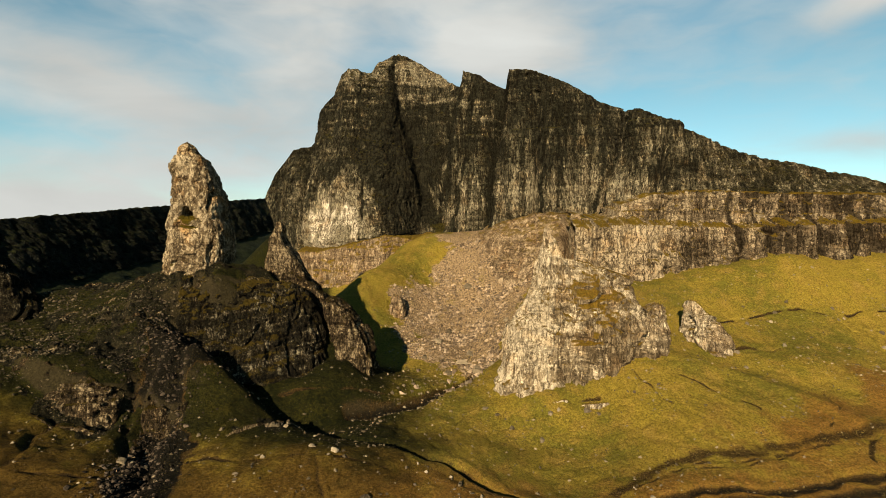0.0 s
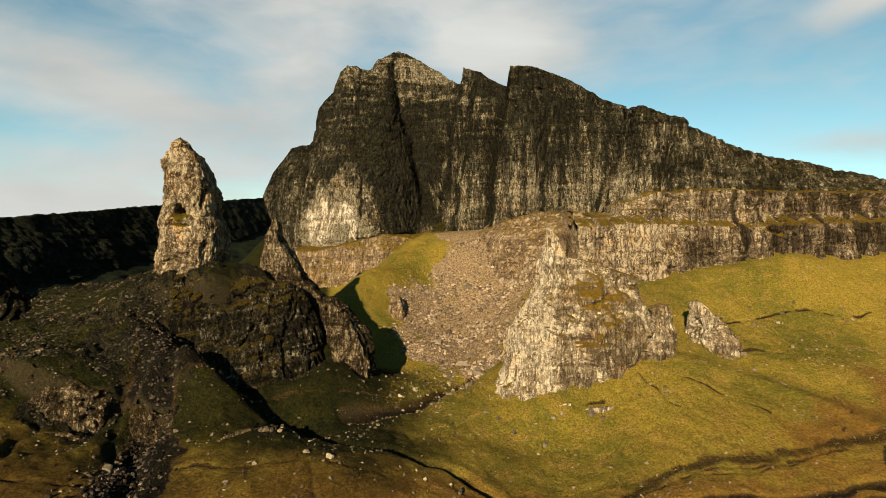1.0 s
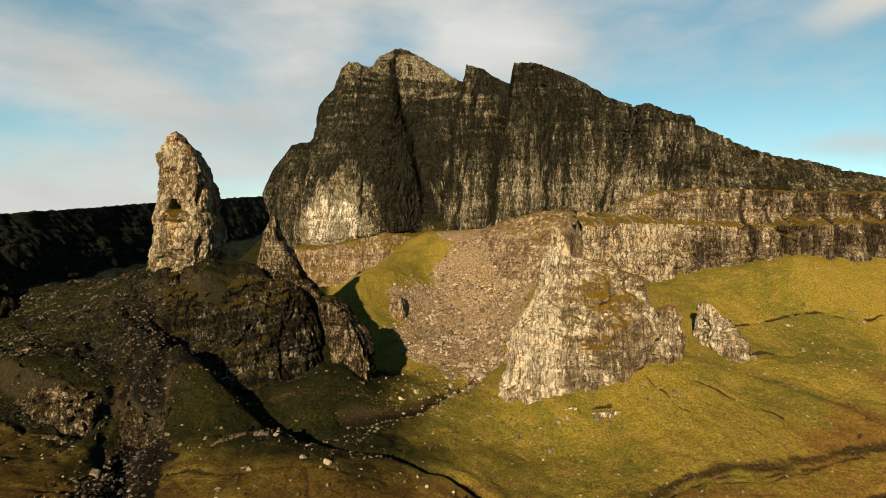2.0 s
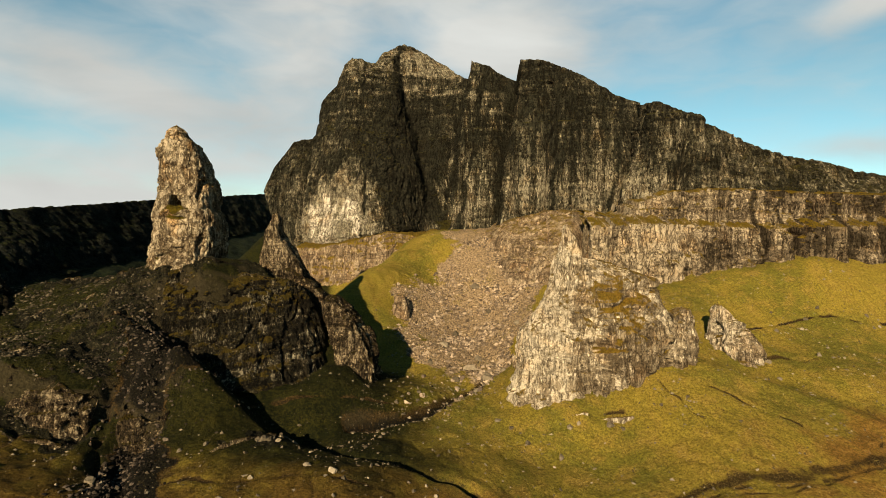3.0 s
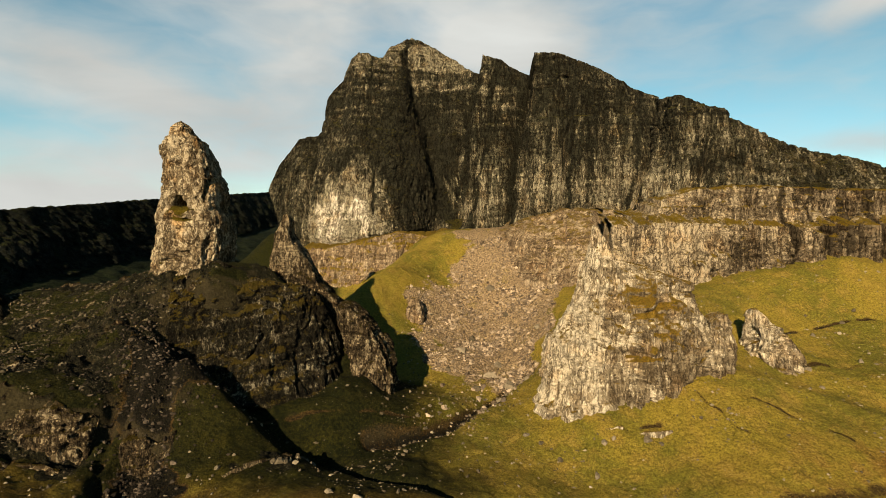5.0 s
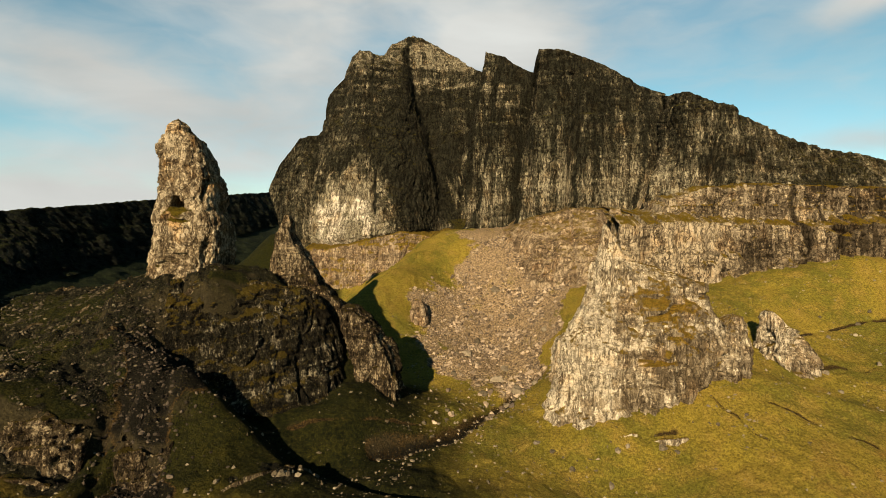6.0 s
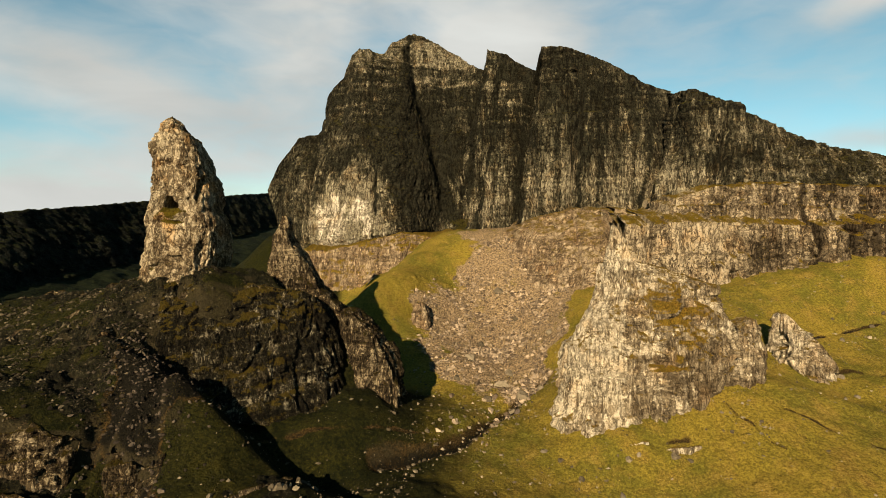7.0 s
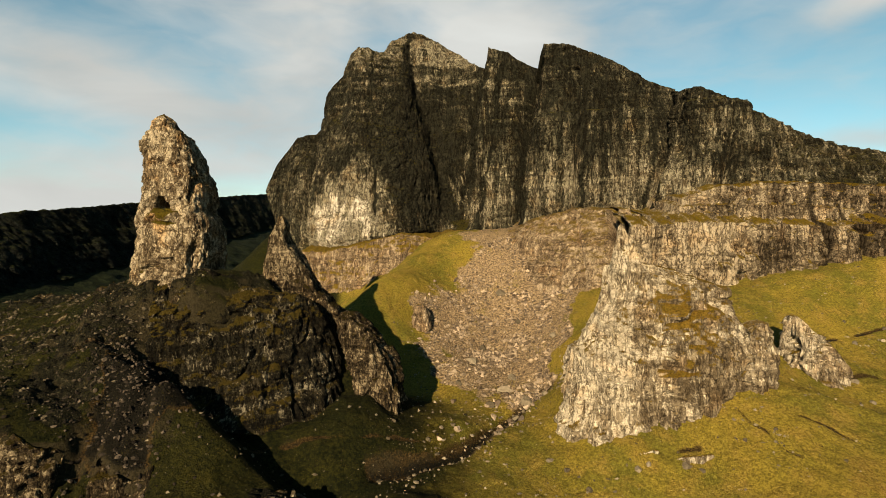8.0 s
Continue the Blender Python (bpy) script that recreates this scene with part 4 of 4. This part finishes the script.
in_place(pillar("body", [(-3, 20, 58, 178, 203), (4, 20.9, 58.5, 179.5, 203), (8, 21.3, 63, 181, 203), (12.6, 21.8, 66, 182, 203), (16, 22.3, 68.5, 183, 204), (20, 22.8, 70, 183.5, 204), (24.7, 23.7, 73, 185, 204), (28, 26, 73, 186.5, 204), (30.8, 27.9, 72, 188, 204), (35.7, 30.5, 70.7, 190, 204), (38.6, 32, 70, 192, 204), (42.5, 33.3, 69.4, 194, 204), (44, 33.8, 66, 195, 203), (46.2, 34.5, 58, 196, 203), (49, 35, 51, 197, 202)],
                ROCK_PALE, needle, step=0.36, columns=0.75, coarse=0.8, bulk=0.6, beds=0.5, power=3.2, zone=needle_zone, grown=needle_moss, hollows=[(49, 21.5, 5, 1.6, 2.0), (38, 4, 12, 1.2, 1.6), (66, 40, 0.8, 6, 1.5), (61, 43, 0.8, 5, 1.5)]))
in_place(pillar("finger", [(0, 21, 44, 178.8, 200), (24.7, 23.7, 46, 184, 202), (30.8, 27.9, 47, 187, 203), (38.6, 32, 48, 190.6, 203), (44.6, 34, 47.5, 192.6, 202), (48.6, 35.2, 45.6, 193.4, 201), (51.5, 35.8, 44, 193.8, 200), (55.8, 36.6, 42.5, 194.5, 199), (57.9, 37, 40.4, 195, 198), (60.6, 37.4, 38.7, 195.5, 197)],
                ROCK_PALE, needle, step=0.34, columns=0.65, coarse=0.8, bulk=0.4, beds=0.5, power=2.8, zone=needle_zone, grown=needle_moss))
in_place(pillar("tail", [(2, 56, 85, 189, 206), (14, 58, 85, 190, 206), (17, 60, 84.7, 190.4, 206), (22, 64, 83.8, 191, 205), (28, 70, 82.8, 192.4, 204), (30, 73.5, 82.4, 193.4, 203), (32.4, 77, 81.5, 195, 201)], ROCK_PALE, needle, step=0.36, columns=0.7, coarse=0.8, bulk=0.3, beds=0.5, power=3.2, zone=needle_zone, grown=needle_moss, hollows=[(74, 29, 1.0, 3.0, 3.0)]))

tooth = thing("rock_tooth", "small pale rock tooth on the turf beside the needle", "rock", (108, 212, 14))
in_place(pillar("tooth_body", [(8, 97.5, 116, 203, 220), (13, 97.6, 114.5, 204.5, 220), (19, 97.6, 112.6, 206, 219), (22, 97.5, 110.8, 207, 219), (25.6, 97.4, 107, 208, 218), (29.3, 97.6, 103.4, 210, 217), (31.8, 98.4, 100.8, 212, 215)], ROCK_PALE, tooth, step=0.35, columns=0.8, bulk=0.5, beds=0.6, power=3.6, hollows=[(97.6, 23, 1.3, 2.6, 3.5), (104, 16, 0.5, 3, 1.2)]))

spire = thing("rock_spire", "crooked rock spire on the dark crag", "rock pinnacle", (-60, 204, 30))
in_place(pillar("blade", [(26, -69, -40, 197, 212), (35.5, -68.5, -45.2, 198, 212), (41, -67, -51.5, 199, 212), (45, -67.3, -54, 200, 212), (48.2, -68.2, -56, 200.5, 212), (50.5, -67.6, -57.6, 201, 212), (56.8, -66.6, -61.6, 202, 211), (58.5, -65.9, -61.8, 202.5, 210), (60.5, -65.3, -61.3, 203, 209), (63.2, -64.2, -62.4, 204, 208)], ROCK_SPIRE, spire, step=0.25, columns=0.55, bulk=0.25, beds=0.4, rough=0.7, power=7.0, zone=lambda x, y, z: 0.02 + 0.28 * sstep(z, 40, 52)))

crag = thing("crag", "dark broken crag below the pillar, turf on its ledges", "crag", (-60, 180, 12))
crag_top = [(x, y, ground_at(x, y) + 0.3) for x, y in ((-88, 178), (-82, 180), (-76, 183), (-70, 186))]
crag_top += [(-64, 188, 43.2), (-59, 189, 42), (-55, 190, 42.2), (-51, 191, 39.5), (-48.5, 192, 37.5), (-46, 193, 33), (-44, 195, 26)]
crag_foot = [(x, y, ground_at(x, y)) for x, y in ((-85, 169), (-79, 166), (-74, 164), (-68, 162.5))]
crag_foot += [(-60, 162, 14.5), (-50, 167, 12), (-43, 173, 11), (-39, 178, 10)]
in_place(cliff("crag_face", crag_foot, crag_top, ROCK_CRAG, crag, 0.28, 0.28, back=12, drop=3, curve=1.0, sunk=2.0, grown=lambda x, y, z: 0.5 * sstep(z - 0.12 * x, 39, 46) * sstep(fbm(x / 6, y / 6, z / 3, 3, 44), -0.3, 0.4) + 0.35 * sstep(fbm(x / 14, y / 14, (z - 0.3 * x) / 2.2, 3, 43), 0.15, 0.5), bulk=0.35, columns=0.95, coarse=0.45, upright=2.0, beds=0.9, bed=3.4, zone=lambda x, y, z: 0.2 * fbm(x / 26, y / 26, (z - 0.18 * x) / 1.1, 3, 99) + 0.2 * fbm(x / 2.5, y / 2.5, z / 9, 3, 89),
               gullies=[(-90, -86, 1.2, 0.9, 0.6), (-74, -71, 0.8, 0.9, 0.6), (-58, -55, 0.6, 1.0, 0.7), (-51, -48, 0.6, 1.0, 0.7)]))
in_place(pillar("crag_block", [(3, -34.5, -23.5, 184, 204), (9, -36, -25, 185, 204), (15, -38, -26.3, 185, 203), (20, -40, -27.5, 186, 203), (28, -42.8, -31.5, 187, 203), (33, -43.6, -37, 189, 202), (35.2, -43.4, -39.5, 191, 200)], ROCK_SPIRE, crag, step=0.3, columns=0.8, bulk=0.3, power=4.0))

west_crag = thing("west_crag", "dark rock knob on the skyline slope", "crag", (-138, 166, 26))
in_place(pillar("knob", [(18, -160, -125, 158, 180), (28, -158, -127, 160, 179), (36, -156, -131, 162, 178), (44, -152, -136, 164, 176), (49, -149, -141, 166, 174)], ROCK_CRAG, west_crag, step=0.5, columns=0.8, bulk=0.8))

outcrop = thing("rock_outcrop", "low brown rock outcrop split by a dark cleft", "outcrop", (-84, 140, 10))


def low_face(name, parent, line, high, mat, seed, lean=2.5, step=0.26, **relief):
    """A low broken face of rock that the turf runs onto, along a line of (x, y); high: how far it stands proud."""
    p = np.array(line, float)
    xs = np.arange(p[0, 0], p[-1, 0], 0.9)
    ys = np.interp(xs, p[:, 0], p[:, 1])
    ends = np.clip(np.minimum(xs - xs[0], xs[-1] - xs) / 4.0, 0, 1)
    proud = high * (ends - 0.25 + 0.9 * fbm(xs / 4.5, ys / 4.5, xs * 0, 3, seed))
    foot = [(x, y, ground_at(x, y) - 0.3) for x, y in zip(xs, ys)]
    crown = [(x + 0.2, y + lean, max(ground_at(x, y + lean) + h, ground_at(x, y) + 0.2)) for x, y, h in zip(xs, ys, proud)]
    return in_place(cliff(name, foot, crown, mat, parent, step, step, back=3.0, drop=2.5 + 1.5 * high, sunk=1.0, seed=seed, **{**dict(columns=0.9, coarse=0.5, bulk=0.5, bed=1.8, beds=1.2), **relief}))


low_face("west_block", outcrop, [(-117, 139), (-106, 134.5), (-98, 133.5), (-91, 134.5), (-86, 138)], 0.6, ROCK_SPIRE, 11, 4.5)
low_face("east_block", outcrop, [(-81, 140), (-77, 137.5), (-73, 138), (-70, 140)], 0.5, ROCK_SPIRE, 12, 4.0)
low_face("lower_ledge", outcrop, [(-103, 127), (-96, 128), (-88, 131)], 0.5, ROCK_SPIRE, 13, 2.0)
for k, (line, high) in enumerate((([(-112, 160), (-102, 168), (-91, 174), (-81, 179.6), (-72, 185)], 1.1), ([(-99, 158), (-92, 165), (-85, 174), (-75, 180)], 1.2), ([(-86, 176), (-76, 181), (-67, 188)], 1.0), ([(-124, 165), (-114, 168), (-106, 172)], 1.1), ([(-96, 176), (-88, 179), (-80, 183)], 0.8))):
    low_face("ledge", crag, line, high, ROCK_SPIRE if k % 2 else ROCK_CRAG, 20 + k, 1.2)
crest_rocks = thing("crest_outcrop", "jagged grey outcrops along the dim crest", "outcrop", (-112, 180, 37))
low_face("rock_rib", crest_rocks, [(-114, 179), (-108, 181), (-101, 181)], 2.2, ROCK_SPIRE, 31, 2.0)
low_face("rock_rib", crest_rocks, [(-142, 184), (-134, 186), (-126, 186), (-118, 184)], 1.8, ROCK_SPIRE, 32, 2.0)
low_face("rock_rib", crest_rocks, [(-121, 141), (-113, 142), (-105, 146)], 1.0, ROCK_SPIRE, 33, 1.8)
bank_rocks = thing("bank_outcrop", "low pale rocks breaking out of the stream bank", "outcrop", (-50, 138, 7))
low_face("rock_rib", bank_rocks, [(-56, 131.5), (-52, 136), (-48, 142), (-45, 148)], 1.0, ROCK_SPIRE, 35, 1.6)
needle_scraps = thing("low_outcrop", "low pale rock scraps in the turf below the needle", "outcrop", (46, 172, 3.5))
low_face("rock_rib", needle_scraps, [(34, 173), (38, 172.5), (42, 173.5)], 0.7, ROCK_PALE, 36, 1.4)
low_face("rock_rib", needle_scraps, [(45, 172), (50, 171.4), (55, 172.5)], 0.9, ROCK_PALE, 37, 1.4)


# ---- loose stones ----
def ground_z(x, y):
    i = np.clip(np.searchsorted(gx, x) - 1, 0, len(gx) - 2)
    j = np.clip(np.searchsorted(gy, y) - 1, 0, len(gy) - 2)
    u, v = (x - gx[i]) / (gx[i + 1] - gx[i]), (y - gy[j]) / (gy[j + 1] - gy[j])
    return (GZ[j, i] * (1 - u) + GZ[j, i + 1] * u) * (1 - v) + (GZ[j + 1, i] * (1 - u) + GZ[j + 1, i + 1] * u) * v


def mask_at(values, x, y):
    return values[np.clip(np.searchsorted(gy, y), 0, len(gy) - 1), np.clip(np.searchsorted(gx, x), 0, len(gx) - 1)]


shape = bmesh.new()
bmesh.ops.create_icosphere(shape, subdivisions=1, radius=1.0)
ICO = np.array([v.co[:] for v in shape.verts])
ICO_FACES = np.array([[v.index for v in f.verts] for f in shape.faces])
shape.free()
OCTA = 1.2 * np.array([(1, 0.3, 0.2), (-1, -0.2, 0.3), (0.2, 1, -0.1), (-0.3, -1, 0.1), (0.25, -0.1, 1), (0, 0, -1)])
OCTA_FACES = np.array([(0, 2, 4), (2, 1, 4), (1, 3, 4), (3, 0, 4), (2, 0, 5), (1, 2, 5), (3, 1, 5), (0, 3, 5)])


def stones(name, x, y, size, mat, label, category, sink=0.25, few=False):
    """Many angular stones in one mesh, lying on the ground. few: with few faces each."""
    ball, ball_faces = (OCTA, OCTA_FACES) if few else (ICO, ICO_FACES)
    n = len(x)
    z = ground_z(x, y)
    turn = np.random.rand(n) * 2 * math.pi
    c, s = np.cos(turn), np.sin(turn)
    local = ball[None] * (1 + 0.9 * (np.random.rand(n, len(ball), 1) - 0.5))
    local = local * (size[:, None, None] * (0.55 + 0.7 * np.random.rand(n, 1, 3)) * np.array([1, 1, 0.8]))
    px = local[..., 0] * c[:, None] - local[..., 1] * s[:, None] + x[:, None]
    py = local[..., 0] * s[:, None] + local[..., 1] * c[:, None] + y[:, None]
    pz = local[..., 2] + (z + size * sink)[:, None]
    verts = np.stack([px, py, pz], -1).reshape(-1, 3)
    faces = (ball_faces[None] + (np.arange(n) * len(ball))[:, None, None]).reshape(-1, 3)
    mesh = bpy.data.meshes.new(name)
    mesh.from_pydata(verts.tolist(), [], faces.tolist())
    mesh.materials.append(mat)
    return tagged(new(name, mesh), label, category, kind="stuff")


def strewn(count, box, keep):
    x, y = np.random.uniform(box[0], box[1], count), np.random.uniform(box[2], box[3], count)
    k = np.random.rand(count) < keep(x, y)
    return x[k], y[k]


def skewed(n, lo, hi, power=3.0):
    return lo + (hi - lo) * np.random.rand(n) ** power


def near_line(line, wide):
    return lambda x, y: np.exp(-(from_line(x, y, line)[0] / wide) ** 2)


x, y = strewn(90000, (-40, 60, 205, 335), lambda x, y: sstep(mask_at(scree, x, y), 0.25, 0.9) * (0.10 + 0.90 * sstep(vnoise(x / 6, y / 8, x * 0, 5) + 0.3 * vnoise(x / 2, y / 2, x * 0, 15), 0.45, 0.85)) * (0.45 + 0.55 * sstep(-y, -300, -265)))
stones("scree", x, y, skewed(len(x), 0.10, 0.95, 6.0), STONE_SCREE, "fan of broken pinkish-brown stones below the wall", "scree", few=True)
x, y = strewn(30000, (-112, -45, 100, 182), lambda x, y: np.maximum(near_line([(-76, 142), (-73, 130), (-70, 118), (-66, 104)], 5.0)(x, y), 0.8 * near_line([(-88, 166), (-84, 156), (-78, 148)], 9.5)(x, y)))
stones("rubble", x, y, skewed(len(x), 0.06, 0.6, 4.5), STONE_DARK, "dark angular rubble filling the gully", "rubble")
x, y = strewn(5200, (-60, 40, 105, 235), lambda x, y: np.maximum(near_line([(24, 226), (8, 206), (-9, 178), (-24, 166)], 7)(x, y), 0.9 * near_line([(-60, 134), (-52, 138), (-45, 143), (-39, 150)], 2.2)(x, y) + 0.7 * near_line([(-60, 155), (-33, 149), (-16, 140), (0, 128), (14, 118)], 3.5)(x, y)))
stones("stream_stones", x, y, skewed(len(x), 0.10, 0.7, 3.4), STONE, "grey stones along the stream bed", "stones")
x, y = strewn(26000, (-130, 230, 95, 260), lambda x, y: 0.25 + 0.75 * sstep(vnoise(x / 14, y / 14, x * 0, 8), 0.55, 0.75))
stones("turf_stones", x, y, skewed(len(x), 0.06, 0.5, 5.0), STONE, "small pale stones strewn over the turf", "stones", few=True)

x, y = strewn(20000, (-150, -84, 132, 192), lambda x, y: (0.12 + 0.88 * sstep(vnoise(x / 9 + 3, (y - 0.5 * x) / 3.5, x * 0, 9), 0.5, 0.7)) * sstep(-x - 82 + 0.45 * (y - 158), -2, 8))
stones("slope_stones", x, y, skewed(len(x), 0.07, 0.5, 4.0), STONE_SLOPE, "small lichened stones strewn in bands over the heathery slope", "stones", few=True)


def boulder_mesh(seed, mat=STONE):
    """An angular block: a ball cut by random planes, with a chipped skin."""
    rng = random.Random(seed)
    bm = bmesh.new()
    bmesh.ops.create_icosphere(bm, subdivisions=3, radius=1.0)
    planes = [(Vector((rng.uniform(-1, 1), rng.uniform(-1, 1), rng.uniform(-0.6, 1))).normalized(), rng.uniform(0.38, 0.72)) for _ in range(15)]
    for v in bm.verts:
        for n, d in planes:
            over = v.co.dot(n) - d
            if over > 0:
                v.co -= n * over
        v.co *= 1.25 + 0.10 * noise.noise(v.co * 2.3 + Vector((seed, 0, 0))) + 0.12 * noise.noise(v.co * 6)
    mesh = bpy.data.meshes.new("boulder")
    bm.to_mesh(mesh)
    bm.free()
    mesh.materials.append(mat)
    return mesh


BLOCKS = [boulder_mesh(k) for k in range(8)]
SCREE_BLOCKS = [boulder_mesh(k + 40, STONE_SCREE) for k in range(6)]
SLOPE_BLOCKS = [boulder_mesh(k + 60, STONE_SLOPE) for k in range(6)]
DARK_BLOCKS = [boulder_mesh(k + 20, STONE_DARK) for k in range(6)]


def boulder(x, y, size, k, group, label="weathered pale grey boulder lying on the turf"):
    ob = tagged(new("boulder", BLOCKS[k % 8]), label, "boulder", group)
    rng = random.Random(k * 31 + int(x * 7))
    ob.location = (x, y, ground_at(x, y) + size * 0.15)
    ob.rotation_euler = (rng.uniform(-0.3, 0.3), rng.uniform(-0.3, 0.3), rng.uniform(0, 6.28))
    ob.scale = (size * rng.uniform(0.8, 1.3), size * rng.uniform(0.7, 1.1), size * rng.uniform(0.6, 0.95))
    return ob


for k, (x, y, size) in enumerate([(-17, 113, 1.3), (0.5, 112, 1.4), (2.2, 111, 1.0), (-76, 124, 1.3), (-24, 127, 1.0), (-26.5, 128.5, 1.2), (-33, 131, 1.2), (-70, 123, 0.9), (-46, 141, 1.3), (-47.5, 142, 1.0), (-44.5, 141.5, 0.9), (-43, 146, 1.0), (-41, 149, 1.1), (-42.5, 148, 0.8), (-62, 133, 0.8), (-8, 112, 1.2)]):
    boulder(x, y, size, k, "boulders by the path", "pale lichened boulder beside the path")
for k, (x, y, size) in enumerate([(47, 171, 1.3), (50.7, 170, 1.0), (35, 171, 1.0), (38, 172, 0.9), (14, 176, 1.2), (18, 173, 0.9), (22, 168, 1.0), (31, 163, 1.1), (64, 176, 0.7), (73, 178, 0.6)]):
    boulder(x, y, size, k + 3, "boulders below the needle", "pale boulder on the turf below the needle")
for k, (x, y, size) in enumerate([(14, 296, 2.6), (3, 262, 2.4), (20, 276, 2.0), (-2, 246, 2.2), (12, 236, 2.2), (8, 226, 2.4), (14, 216, 2.6), (2, 214, 2.0), (10, 208, 2.0), (20, 214, 1.6), (30, 252, 2.0), (-8, 228, 1.6)]):
    boulder(x, y, size, k + 5, "boulders on the scree", "large angular boulder lying on the scree fan")
great = thing("great_boulder", "great squat brown boulder at the edge of the scree", "boulder", (-23, 266, 18))
in_place(pillar("boulder_block", [(14, -26.5, -19.5, 262, 270), (19, -27.2, -19.0, 261.5, 270), (23, -26.8, -19.4, 262, 269.5), (26, -25.8, -20.4, 263, 269), (27.6, -24.6, -21.6, 264.5, 268)], ROCK_EARTH, great, step=0.35, columns=0.6, coarse=0.5, beds=0.4, bulk=0.4, power=3.4))
rng = random.Random(5)
for k in range(150):
    y = rng.uniform(212, 300)
    x = np.interp(y, [212, 240, 300], [10, 6, 26]) + rng.gauss(0, 11)
    boulder(x, y, 0.45 + 0.9 * rng.random() ** 2.5, k, "blocks on the scree", "angular pinkish-brown block lying among scree").data = SCREE_BLOCKS[k % 6]
for k in range(60):
    y = rng.uniform(112, 172)
    x = np.interp(y, [112, 140, 172], [-67, -75, -84]) + rng.gauss(0, 6)
    boulder(x, y, 0.22 + 0.6 * rng.random() ** 3, k, "blocks in the gully", "dark angular block lying in the rubble gully").data = DARK_BLOCKS[k % 6]
for k in range(45):
    x, y = rng.uniform(-125, -88), rng.uniform(135, 182)
    boulder(x, y, 0.25 + 0.65 * rng.random() ** 3, k, "boulders on the west slope", "lichened boulder on the dim west slope").data = SLOPE_BLOCKS[k % 6]
for k in range(40):
    x, y = rng.uniform(110, 200), rng.uniform(196, 240)
    boulder(x, y, 0.4 + 0.9 * rng.random() ** 2, k, "boulders on the east slope", "small pale boulder on the sunlit turf slope")
for k in range(55):
    y = rng.uniform(178, 222)
    x = np.interp(y, [178, 206, 222], [-8, 6, 16]) + rng.gauss(0, 5.5)
    boulder(x, y, 0.3 + 1.1 * rng.random() ** 3, k, "boulders at the scree foot", "angular brown boulder where the scree meets the stream").data = SCREE_BLOCKS[k % 6] if k % 3 else DARK_BLOCKS[k % 6]
